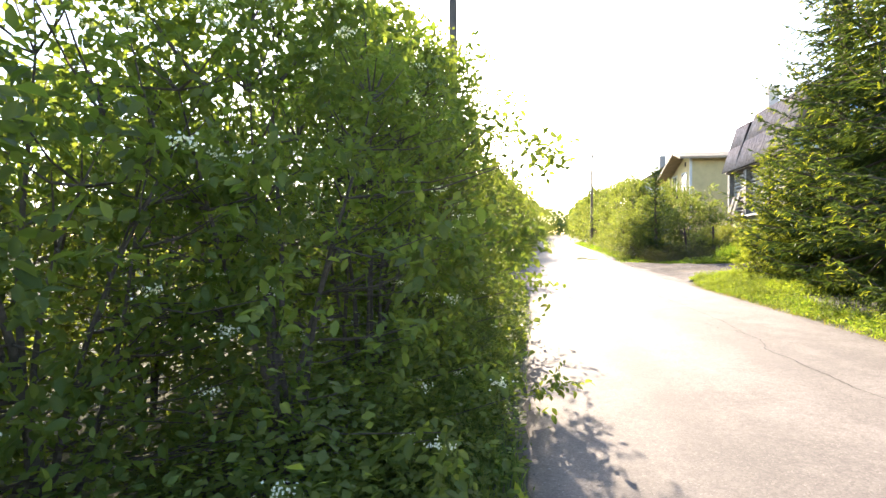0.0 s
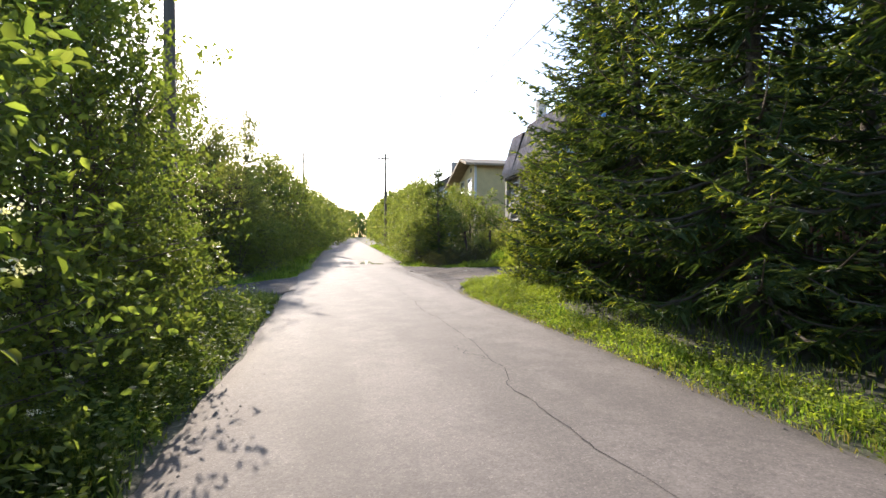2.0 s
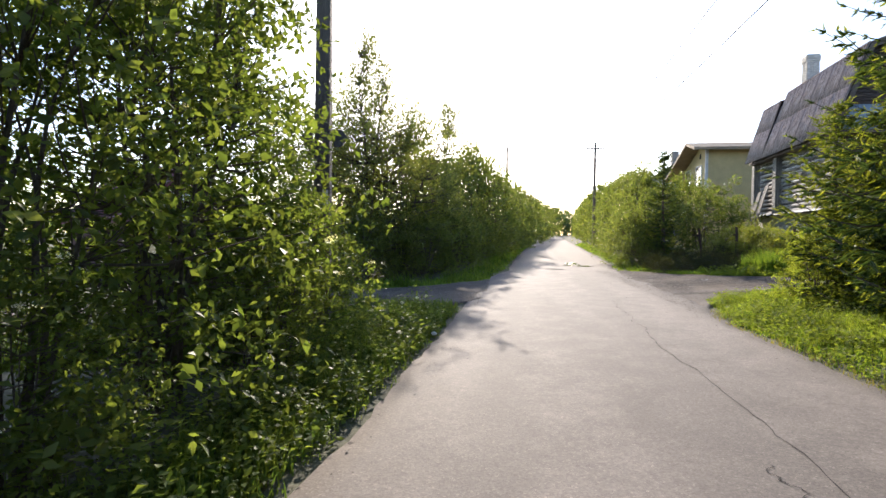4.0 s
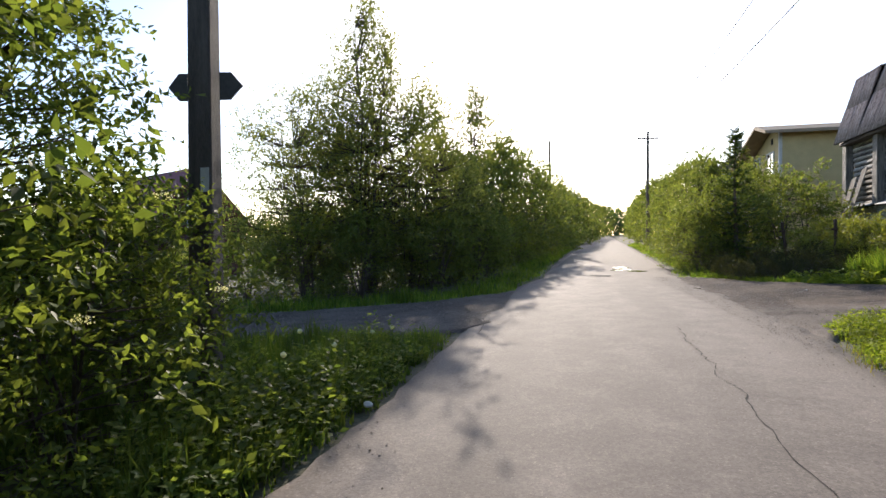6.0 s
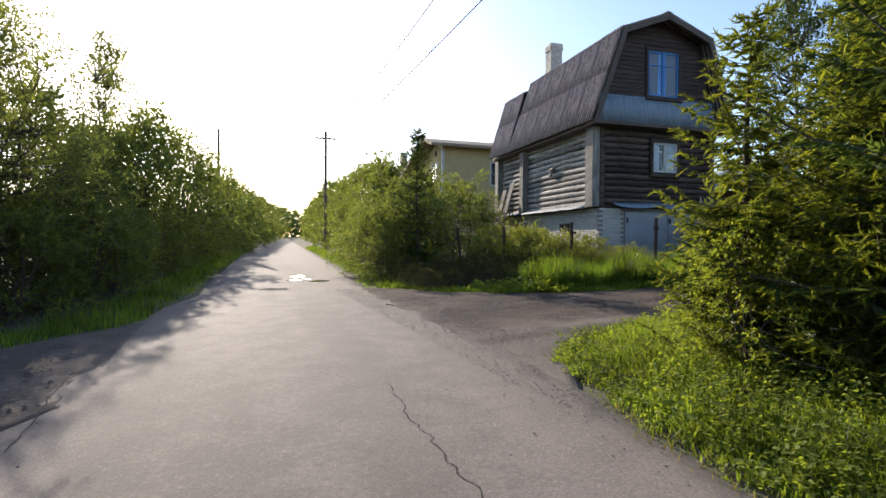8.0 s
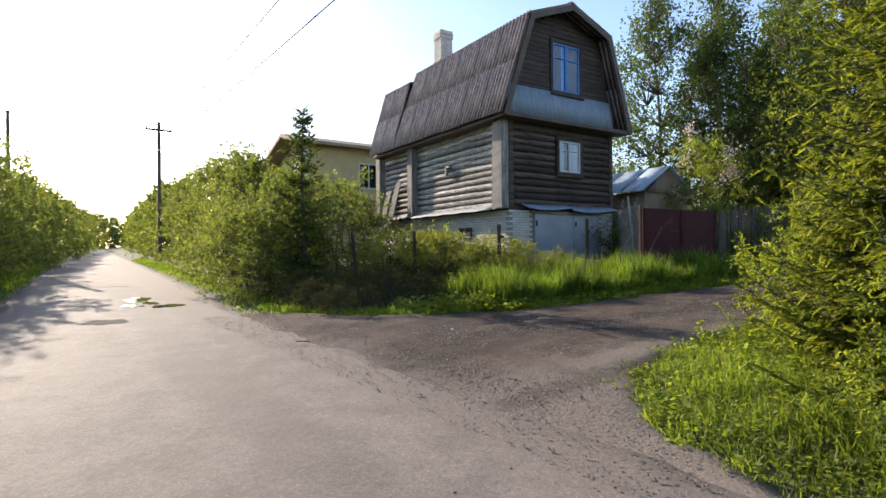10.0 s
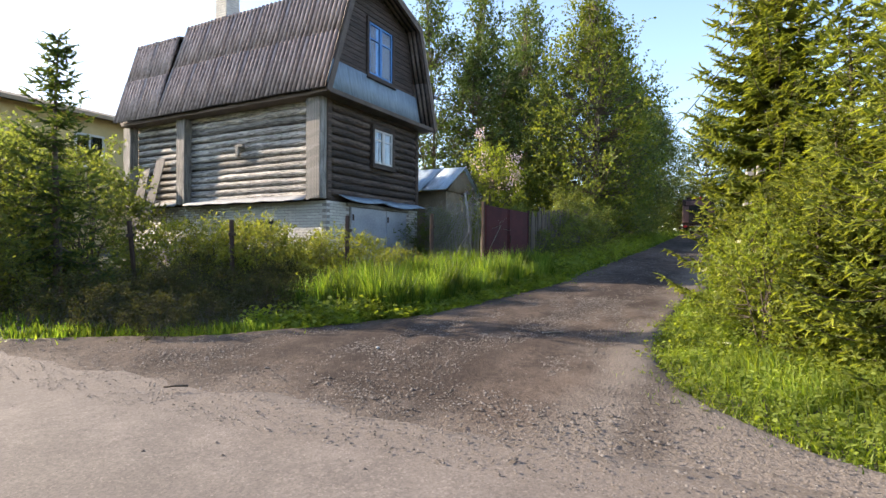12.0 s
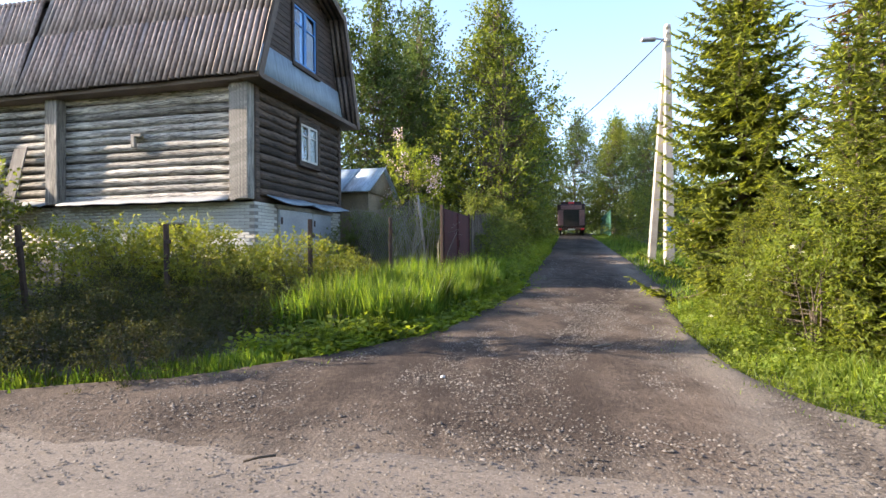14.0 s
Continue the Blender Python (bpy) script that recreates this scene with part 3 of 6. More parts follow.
def grass(name, label, area, n, lo, hi, mat, seed, width=0.007, lean=0.35, lift=0.0, edge=None, ramp=0.6):
    """A stretch of grass: area(g, n) gives the roots (n, 2)."""
    g = np.random.default_rng(seed)
    R = area(g, n)
    low = 1.0
    if edge:
        R, low = ragged(g, R, edge, ramp)
    n = len(R)
    tuft = 0.6 + 0.55 * np.clip(wob(R[:, 0], R[:, 1], 1.9, seed) + 0.3, 0, 1)
    h = (lo + (hi - lo) * g.random(n) ** 1.4) * tuft * low
    a = g.random(n) * 2 * math.pi
    b = g.random(n) * 2 * math.pi
    P = np.stack([R[:, 0], R[:, 1], gz(R[:, 0], R[:, 1]) - 0.01 + lift], -1)
    S = np.stack([np.cos(a), np.sin(a), 0 * a], -1) * (width * (0.7 + 0.6 * g.random(n)))[:, None]
    B = np.stack([np.cos(b), np.sin(b), 0 * b], -1) * (h * lean * g.random(n) * 1.5)[:, None]
    U = np.stack([0 * h, 0 * h, h], -1)
    v = np.stack([P - S, P + S, P + U * 0.55 + B * 0.35 - S * 0.8, P + U * 0.55 + B * 0.35 + S * 0.8, P + U + B], 1).reshape(-1, 3)
    off = (np.arange(n) * 5)[:, None]
    me = mesh_of(name, v, np.array([(0, 1, 3, 2)]) + off, np.array([(2, 3, 4)]) + off)
    ob = part(name, me, mat)
    return tagged(ob, label, "grass", kind="stuff")


def band(xlo, xhi, ylo, yhi, edge=None):
    """Roots between two curves of y."""
    def area(g, n):
        y = ylo + (yhi - ylo) * g.random(n)
        a = xlo(y) if callable(xlo) else np.full(n, xlo)
        b = xhi(y) if callable(xhi) else np.full(n, xhi)
        return np.stack([a + (b - a) * g.random(n), y], -1)
    return area


def along(ylo, yhi, xlo, xhi, power=1.0):
    """Roots between two curves of x."""
    def area(g, n):
        x = xlo + (xhi - xlo) * g.random(n)
        a, b = ylo(x), yhi(x)
        return np.stack([x, a + (b - a) * g.random(n) ** power], -1)
    return area



def weeds(name, label, area, n, lo, hi, mat, seed, per=9, tall=0.25, wide=0.32, edge=None, ramp=0.6):
    """Broad-leaved herbs among the grass."""
    g = np.random.default_rng(seed)
    Q = area(g, n)
    low = np.ones(len(Q))
    if edge:
        Q, low = ragged(g, Q, edge, ramp)
    n = len(Q)
    h = tall * (0.4 + 0.9 * g.random((n, 1))) * low[:, None] * (0.7 + 0.5 * np.clip(wob(Q[:, 0], Q[:, 1], 1.4, seed) + 0.3, 0, 1))[:, None]
    z = gz(Q[:, 0], Q[:, 1])[:, None] + h * g.random((n, per))
    a = g.random((n, per)) * 2 * math.pi
    P = np.stack([Q[:, :1] + 0.03 * np.cos(a), Q[:, 1:] + 0.03 * np.sin(a), z], -1).reshape(-1, 3)
    D = np.stack([np.cos(a), np.sin(a), 0.55 * g.random((n, per))], -1).reshape(-1, 3)
    N = np.array([0, 0, 1.0]) + 0.4 * g.normal(size=P.shape)
    ob = part(name, leaf_mesh(name, P, D, N, lo + (hi - lo) * g.random(len(P)), wide), mat)
    return tagged(ob, label, "weeds", kind="stuff")


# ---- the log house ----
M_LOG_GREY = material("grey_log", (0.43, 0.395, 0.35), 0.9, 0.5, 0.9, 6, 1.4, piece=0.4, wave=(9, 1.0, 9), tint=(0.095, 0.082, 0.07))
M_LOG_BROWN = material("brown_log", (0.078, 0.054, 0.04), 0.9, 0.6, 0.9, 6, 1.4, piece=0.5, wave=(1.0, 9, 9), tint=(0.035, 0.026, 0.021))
M_BOARD = material("grey_board", (0.25, 0.228, 0.2), 0.85, 0.5, 2, 14, 0.8, piece=0.2, wave=(10, 10, 1.0))
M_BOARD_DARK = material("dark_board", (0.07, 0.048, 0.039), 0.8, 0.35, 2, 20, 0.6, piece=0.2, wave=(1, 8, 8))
M_FENCE_GREY = material("dark_plank", (0.15, 0.135, 0.12), 0.9, 0.4, 2, 20, 0.5, wave=(8, 8, 1))
M_FASCIA = material("fascia_board", (0.115, 0.085, 0.068), 0.8, 0.3, 2, 20, 0.5)
M_SLATE = material("fibre_cement", (0.37, 0.305, 0.275), 0.9, 0.25, 1.6, 14, 0.5, piece=0.06, tint=(0.12, 0.088, 0.076), wave=(5, 0.7, 1))


def valley_dirt_shade(m, period, depth):
    """Dirt in the valleys of corrugated sheets, plus the waves' shade painted as colour."""
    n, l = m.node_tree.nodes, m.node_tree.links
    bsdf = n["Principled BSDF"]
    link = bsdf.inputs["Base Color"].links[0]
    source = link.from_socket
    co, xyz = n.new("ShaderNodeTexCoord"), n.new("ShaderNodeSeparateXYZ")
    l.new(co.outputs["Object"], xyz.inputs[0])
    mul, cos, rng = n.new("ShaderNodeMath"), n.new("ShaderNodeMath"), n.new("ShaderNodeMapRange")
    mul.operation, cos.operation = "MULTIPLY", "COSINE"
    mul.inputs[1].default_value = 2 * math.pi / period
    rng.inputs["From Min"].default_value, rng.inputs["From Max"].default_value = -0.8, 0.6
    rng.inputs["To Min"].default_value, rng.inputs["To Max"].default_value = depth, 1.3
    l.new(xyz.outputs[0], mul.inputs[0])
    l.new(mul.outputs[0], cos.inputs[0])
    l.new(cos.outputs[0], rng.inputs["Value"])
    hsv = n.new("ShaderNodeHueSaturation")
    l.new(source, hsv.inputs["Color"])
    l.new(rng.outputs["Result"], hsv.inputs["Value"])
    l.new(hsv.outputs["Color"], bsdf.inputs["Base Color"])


def weather(m, scale, seed, crack=0.3, flake=1.45):
    """Dark drying cracks and paler flaked patches along the grain of old timber."""
    n, l = m.node_tree.nodes, m.node_tree.links
    bsdf = n["Principled BSDF"]
    source = bsdf.inputs["Base Color"].links[0].from_socket
    co = n.new("ShaderNodeTexCoord")
    for sc, lo, hi, v0, v1 in ((scale, 0.4, 0.47, crack, 1.0), ([s * 0.4 for s in scale], 0.56, 0.64, 1.0, flake)):
        mp, nz, rng, hsv = n.new("ShaderNodeMapping"), n.new("ShaderNodeTexNoise"), n.new("ShaderNodeMapRange"), n.new("ShaderNodeHueSaturation")
        mp.inputs["Scale"].default_value = sc
        mp.inputs["Location"].default_value = (seed, seed * 2.0, seed * 3.0)
        nz.inputs["Scale"].default_value, nz.inputs["Detail"].default_value, nz.inputs["Roughness"].default_value = 1.0, 6.0, 0.65
        for name, value in (("From Min", lo), ("From Max", hi), ("To Min", v0), ("To Max", v1)):
            rng.inputs[name].default_value = value
        l.new(co.outputs["Object"], mp.inputs["Vector"])
        l.new(mp.outputs["Vector"], nz.inputs["Vector"])
        l.new(nz.outputs[0], rng.inputs["Value"])
        l.new(source, hsv.inputs["Color"])
        l.new(rng.outputs["Result"], hsv.inputs["Value"])
        source = hsv.outputs["Color"]
    l.new(source, bsdf.inputs["Base Color"])


weather(M_LOG_GREY, (42, 2.4, 42), 1.3)
weather(M_LOG_BROWN, (2.4, 42, 42), 2.1, 0.35, 1.7)
weather(M_BOARD, (36, 36, 2.2), 3.7, 0.4, 1.35)
weather(M_BOARD_DARK, (2.4, 36, 36), 4.9, 0.4, 1.5)
# Valleys darkened and crests lightened: dirt, with the shading of the waves painted in
valley_dirt_shade(M_SLATE, 0.1525, 0.1)
M_TIN = material("tin", (0.3, 0.31, 0.32), 0.75, 0.25, 2.0, 14, 0.2, metal=0.1, wave=(6, 6, 1))
M_BLUE_TIN = material("blue_tin", (0.33, 0.41, 0.48), 0.6, 0.3, 2.0, 9, 0.2, wave=(7, 1, 0.6))
M_BAND = material("grey_blue_tin", (0.21, 0.265, 0.315), 0.65, 0.3, 2.0, 9, 0.2, wave=(7, 1, 0.6))
M_BRICK = material("white_brick", (0.60, 0.57, 0.51), 0.85, 0.15, 3, 40, 0.4, piece=0.14)
M_MORTAR = material("mortar", (0.30, 0.27, 0.24), 0.95, 0.3, 3, 40, 0.5)
M_STEEL = material("grey_steel", (0.34, 0.35, 0.37), 0.5, 0.2, 2, 20, 0.1, metal=0.2)
M_RUST = material("rusty_iron", (0.06, 0.035, 0.026), 0.85, 0.4, 6, 50, 0.5)
M_WHITE = material("white_paint", (0.52, 0.51, 0.48), 0.6, 0.12, 3, 30, 0.1)
M_WIN_BLUE = material("blue_paint", (0.05, 0.2, 0.48), 0.6, 0.15, 3, 30, 0.1)
M_CURTAIN = material("curtain", (0.55, 0.54, 0.5), 0.9, 0.2, 3, 30, 0.2)
# Blue sky mirrored in the upper window, painted on a sheet behind its panes
M_SKY_REFLECTION = material("painted_sky_reflection", (0.12, 0.45, 0.95), 0.9, 0.2, 3, 30, 0.2)
M_DARK = material("dark_room", (0.02, 0.018, 0.016), 0.9, 0.2, 3, 30, 0.0)
M_GLASS = glass("window_glass", (0.75, 0.85, 0.95))

HX, HY, HYAW = 13.277, 25.132, -5.29
HW, HL = 4.46, 7.9
HG = float(gz(14.5, 26)) - 0.35
house = thing("log_house", "weathered grey log house with brick base and gambrel roof", "house", pose(HX, HY, 0, 0, 0, HYAW))
Z_PLINTH, Z_EAVE, Z_BREAK, Z_PEAK = 2.73, 5.33, 8.24, 8.87


def box_part(name, lo, hi, mat, parent, label="", r=0.008, m=None):
    return part(name, rounded(lo, hi, r), mat, parent, label, m)


# body behind the logs, with a dark inside
box_part("inner_wall", (0.16, 0.16, HG), (HW - 0.16, HL - 0.1, Z_EAVE - 0.02), M_BOARD_DARK, house, r=0)
plinth = part("plinth", rounded((0.03, 0.03, HG), (HW - 0.03, HL - 0.03, Z_PLINTH - 0.02), 0), M_MORTAR, house, "white brick base")
wall_side = part("side_wall", rounded((0.10, 0.30, Z_PLINTH), (0.15, HL - 0.05, Z_EAVE), 0), M_BOARD_DARK, house)
wall_gable = part("gable_wall", rounded((0.05, 0.10, Z_PLINTH), (HW - 0.05, 0.15, Z_EAVE), 0), M_BOARD_DARK, house)


def log_mesh(length, r, seed, axis):
    g = np.random.default_rng(seed)
    t = np.linspace(0, 1, 22)
    path = np.zeros((22, 3))
    path[:, axis] = t * length
    path[:, 1 - axis] = 0.012 * np.sin(t * 7 + seed)
    path[:, 2] = 0.012 * np.sin(t * 5 + 2 * seed)
    return Builder().tube(path, r * (1 + 0.055 * g.normal(size=22)) * (1 - 0.08 * t), 10).mesh("log")


side_logs = [log_mesh(HL - 0.5, 0.101, s, 1) for s in range(7)]
WIN = (1.86, 3.02, 3.78, 5.0)  # gable window: from u, to u, from z, to z
gable_long = [log_mesh(HW - 0.3, 0.103, 10 + s, 0) for s in range(4)]
gable_left = [log_mesh(WIN[0] - 0.15, 0.103, 20 + s, 0) for s in range(3)]
gable_right = [log_mesh(HW - 0.15 - WIN[1], 0.103, 30 + s, 0) for s in range(3)]
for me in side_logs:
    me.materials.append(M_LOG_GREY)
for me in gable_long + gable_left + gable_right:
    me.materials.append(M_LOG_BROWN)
for i in range(13):
    z = Z_PLINTH + 0.14 + i * 0.197
    part("log", side_logs[i % 7], None, wall_side, m=Matrix.Translation((0.10, 0.3, z)), smooth=True)
    if WIN[2] - 0.1 < z < WIN[3] + 0.02:
        part("log", gable_left[i % 3], None, wall_gable, m=Matrix.Translation((0.15, 0.10, z + 0.06)), smooth=True)
        part("log", gable_right[i % 3], None, wall_gable, m=Matrix.Translation((WIN[1], 0.10, z + 0.06)), smooth=True)
    else:
        part("log", gable_long[i % 4], None, wall_gable, m=Matrix.Translation((0.15, 0.10, z + 0.06)), smooth=True)

# boxed log ends: upright casings with slanting battens
for v0, tall in ((0.02, 1), (5.15, 0), (7.75, 0)):
    casing = part("corner_casing", rounded((-0.22, v0, Z_PLINTH + 0.02), (0.04, v0 + (0.46 if tall else 0.36), Z_EAVE - 0.06), 0.012), M_BOARD, house, "grey board casing")
    for k in range(26 if tall else 0):
        z = Z_PLINTH + 0.08 + k * 0.094
        box_part("batten", (-0.229, v0 + 0.005, -0.044), (-0.223, v0 + 0.455, 0.044), M_BOARD, casing, r=0.003, m=Matrix.Translation((0, 0, z)) @ Matrix.Translation((0, 0.23, 0)) @ Matrix.Rotation(radians(-17), 4, "X") @ Matrix.Translation((0, -0.23, 0)))
box_part("corner_post", (0.02, -0.02, Z_PLINTH), (0.2, 0.12, Z_EAVE), M_LOG_BROWN, house, r=0.03)
box_part("corner_post", (HW - 0.2, -0.02, Z_PLINTH), (HW - 0.02, 0.12, Z_EAVE), M_LOG_BROWN, house, r=0.03)

# tin skirt over the plinth
def sloped(name, v0, v1, mat, out=0.3):
    b = Builder()
    n = 14
    vs = np.linspace(v0, v1, n)
    rows = []
    for k, v in enumerate(vs):
        sag = 0.012 * math.sin(k * 2.1)
        rows += [(0.06, v, Z_PLINTH + 0.16), (-out, v, Z_PLINTH + 0.0 + sag), (-out, v, Z_PLINTH - 0.03 + sag), (0.06, v, Z_PLINTH + 0.13)]
    q = [(k * 4 + a, k * 4 + (a + 1) % 4, k * 4 + 4 + (a + 1) % 4, k * 4 + 4 + a) for k in range(n - 1) for a in range(4)]
    q += [(3, 2, 1, 0), tuple((n - 1) * 4 + a for a in range(4))]
    return part(name, b.add(rows, q), mat, house, "dented tin skirt")


sloped("tin_skirt", 0.52, 5.1, M_TIN)
sloped("tin_skirt", 5.55, 7.7, M_TIN)
for u0, u1, s in ((0.5, 2.3, 0.0), (2.3, 4.35, 0.03)):
    b = Builder()
    us = np.linspace(u0, u1, 10)
    rows = []
    for k, u in enumerate(us):
        d = 0.05 * math.sin((u - u0) * 2.2) + s
        rows += [(u, 0.12, Z_PLINTH + 0.22), (u, -0.3, Z_PLINTH + 0.04 - d), (u, -0.3, Z_PLINTH + 0.02 - d), (u, 0.12, Z_PLINTH + 0.19)]
    q = [(k * 4 + a, k * 4 + 4 + a, k * 4 + 4 + (a + 1) % 4, k * 4 + (a + 1) % 4) for k in range(9) for a in range(4)]
    q += [(0, 1, 2, 3), (39, 38, 37, 36)]
    part("blue_skirt", b.add(rows, q), M_BAND, house, "bent blue tin flashing")

# garage doors in the plinth
for u0, u1 in ((0.95, 2.55), (2.58, 3.65)):
    leaf = box_part("garage_door", (u0, -0.05, HG + 0.25), (u1, 0.02, Z_PLINTH - 0.13), M_STEEL, house, "grey steel garage door leaf")
    for zz in (HG + 0.6, 2.25):
        box_part("hinge", (u0 + 0.03, -0.075, zz), (u0 + 0.09, -0.05, zz + 0.16), M_RUST, leaf, r=0.004)
box_part("lintel", (0.85, -0.06, Z_PLINTH - 0.12), (3.75, 0.02, Z_PLINTH - 0.02), M_MORTAR, house)
vent = box_part("vent", (-0.035, 1.82, 1.98), (0.02, 2.42, 2.24), M_DARK, house, "small dark basement vent")
for lo, hi in (((-0.05, 1.78, 2.24), (0.0, 2.46, 2.28)), ((-0.05, 1.78, 1.94), (0.0, 2.46, 1.98)), ((-0.05, 2.08, 1.98), (-0.036, 2.11, 2.24))):
    box_part("vent_frame", lo, hi, M_MORTAR, vent, r=0.003)
box_part("flue_pipe", (-0.10, 3.05, 4.02), (0.0, 3.17, 4.34), M_BOARD, house, "small grey vent pipe", r=0.02)
box_part("flue_elbow", (-0.12, 2.85, 4.25), (-0.02, 3.06, 4.33), M_BOARD, house, r=0.02)


def window(parent, u0, u1, z0, z1, v, frame_mat, casing_mat, panes=2, backing=None, name="window"):
    """A window in a wall of constant v that looks towards -v, as one part with its pieces."""
    w = part(name, rounded((u0, v + 0.06, z0), (u1, v + 0.08, z1), 0), M_DARK, parent)
    t = 0.06
    # Curtains; in the upper window this is the sheet painted as sky reflection
    for s0, s1 in backing[1]:
        a, b = u0 + (u1 - u0) * s0, u0 + (u1 - u0) * s1
        k = np.linspace(a, b, 15)
        folds = Builder().add(np.vstack([np.column_stack([k, v + 0.045 + 0.008 * np.sin(k * 70), 0 * k + zz]) for zz in (z0, z1)]), [(i, i + 1, i + 16, i + 15) for i in range(14)])
        part("curtain", folds, backing[0], w)
    for lo, hi in (((u0 - 0.1, v - 0.06, z1), (u1 + 0.1, v + 0.05, z1 + 0.12)), ((u0 - 0.1, v - 0.06, z0 - 0.12), (u1 + 0.1, v + 0.05, z0)),
                   ((u0 - 0.1, v - 0.055, z0), (u0, v + 0.05, z1)), ((u1, v - 0.055, z0), (u1 + 0.1, v + 0.05, z1))):
        box_part("casing", lo, hi, casing_mat, w, r=0.006)
    box_part("sill", (u0 - 0.14, v - 0.11, z0 - 0.15), (u1 + 0.14, v + 0.03, z0 - 0.121), casing_mat, w, r=0.006)
    step = (u1 - u0) / panes
    for k in range(panes):
        a, b = u0 + k * step, u0 + (k + 1) * step
        for lo, hi in (((a + 0.001, v - 0.03, z0), (a + t, v + 0.02, z1)), ((b - t, v - 0.03, z0), (b - 0.001, v + 0.02, z1)),
                       ((a + t, v - 0.03, z1 - t), (b - t, v + 0.02, z1)), ((a + t, v - 0.03, z0), (b - t, v + 0.02, z0 + t)),
                       ((a + t, v - 0.025, z0 + (z1 - z0) * 0.68), (b - t, v + 0.015, z0 + (z1 - z0) * 0.68 + 0.035))):
            box_part("frame", lo, hi, frame_mat, w, r=0.004)
        pane = box_part("pane", (a + t, v - 0.004, z0 + t), (b - t, v + 0.002, z1 - t), M_GLASS, w, r=0)
        pane.visible_shadow = False
    return w


window(house, WIN[0] + 0.12, WIN[1] - 0.12, WIN[2] + 0.13, WIN[3] - 0.13, 0.0, M_WHITE, M_LOG_BROWN, backing=(M_CURTAIN, ((0.0, 0.3), (0.62, 1.0))))

# upper gable: boards, tin band, window
OH = 0.42
SL, SR, BI = 0.46, 0.40, 0.57
gv = 0.02
upper = Builder()
prof = [(-0.1, Z_EAVE - 0.05), (HW + 0.1, Z_EAVE - 0.05), (HW + 0.1, Z_EAVE + 0.3), (HW - BI - 0.05, Z_BREAK - 0.1), (HW / 2, Z_PEAK - 0.1), (BI + 0.05, Z_BREAK - 0.1), (-0.1, Z_EAVE + 0.3)]
vv = [(u, gv + 0.1, z) for u, z in prof] + [(u, gv + 0.2, z) for u, z in prof]
bm = bmesh.new()
bv = [bm.verts.new(p) for p in vv]
bm.faces.new(bv[:7])
bm.faces.new(bv[13:6:-1])
for k in range(7):
    bm.faces.new((bv[k], bv[7 + k], bv[7 + (k + 1) % 7], bv[(k + 1) % 7]))
bmesh.ops.recalc_face_normals(bm, faces=bm.faces[:])
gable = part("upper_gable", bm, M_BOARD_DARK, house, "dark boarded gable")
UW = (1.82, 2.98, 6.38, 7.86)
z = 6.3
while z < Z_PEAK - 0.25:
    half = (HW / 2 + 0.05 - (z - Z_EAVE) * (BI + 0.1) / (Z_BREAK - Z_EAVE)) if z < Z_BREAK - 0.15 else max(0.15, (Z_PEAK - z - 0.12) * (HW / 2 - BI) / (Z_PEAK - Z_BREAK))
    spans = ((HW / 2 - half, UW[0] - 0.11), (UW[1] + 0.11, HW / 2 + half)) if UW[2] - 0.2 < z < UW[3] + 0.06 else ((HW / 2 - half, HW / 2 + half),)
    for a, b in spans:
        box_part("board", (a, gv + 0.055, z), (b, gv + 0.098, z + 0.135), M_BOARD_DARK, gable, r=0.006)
    z += 0.145
window(house, *UW[:2], UW[2] + 0.02, UW[3], gv + 0.06, M_WIN_BLUE, M_BOARD_DARK, backing=(M_SKY_REFLECTION, ((0.0, 1.0),)))
band_top = Builder()
n = 60
us = np.linspace(-0.05, HW - 0.1, n)
rows = []
for k, u in enumerate(us):
    d = 0.006 * (k % 2)
    rows += [(u, gv + 0.03 - d, 6.33), (u, gv - 0.12 - d, Z_EAVE + 0.1), (u, gv - 0.1, Z_EAVE + 0.1), (u, gv + 0.06, 6.33)]
q = [(k * 4 + a, k * 4 + 4 + a, k * 4 + 4 + (a + 1) % 4, k * 4 + (a + 1) % 4) for k in range(n - 1) for a in range(4)]
part("tin_band", band_top.add(rows, q), M_BAND, house, "blue-grey ribbed tin band")
box_part("gable_soffit", (-SL + 0.04, -OH + 0.03, Z_EAVE - 0.06), (HW + SR - 0.04, 0.12, Z_EAVE + 0.06), M_FASCIA, house, "dark wooden eave ledge")
box_part("side_soffit", (-SL + 0.06, 0.12, Z_EAVE - 0.07), (0.2, HL + 0.05, Z_EAVE + 0.02), M_FASCIA, house)

# roof: corrugated sheets on four slopes
roof = part("roof", rounded((0.25, 0.25, Z_EAVE + 0.03), (HW - 0.25, HL - 0.1, Z_EAVE + 0.06), 0), M_BOARD_DARK, house, "corrugated fibre-cement gambrel roof")


def sheet_mesh(length, width=1.07, waves=7, amp=0.04):
    n = waves * 6 + 1
    x = np.linspace(0, width, n)
    z = amp * np.cos(x / width * waves * 2 * math.pi)
    rows = np.concatenate([np.stack([x, 0 * x, z], -1), np.stack([x, 0 * x + length, z], -1), np.stack([x, 0 * x + length, z - 0.008], -1), np.stack([x, 0 * x, z - 0.008], -1)])
    q = []
    for r in range(4):
        s = (r + 1) % 4
        q += [(r * n + k, r * n + k + 1, s * n + k + 1, s * n + k) for k in range(n - 1)]
    me = mesh_of("sheet", rows, q)
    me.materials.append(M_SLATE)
    return me


SHEETS = {}


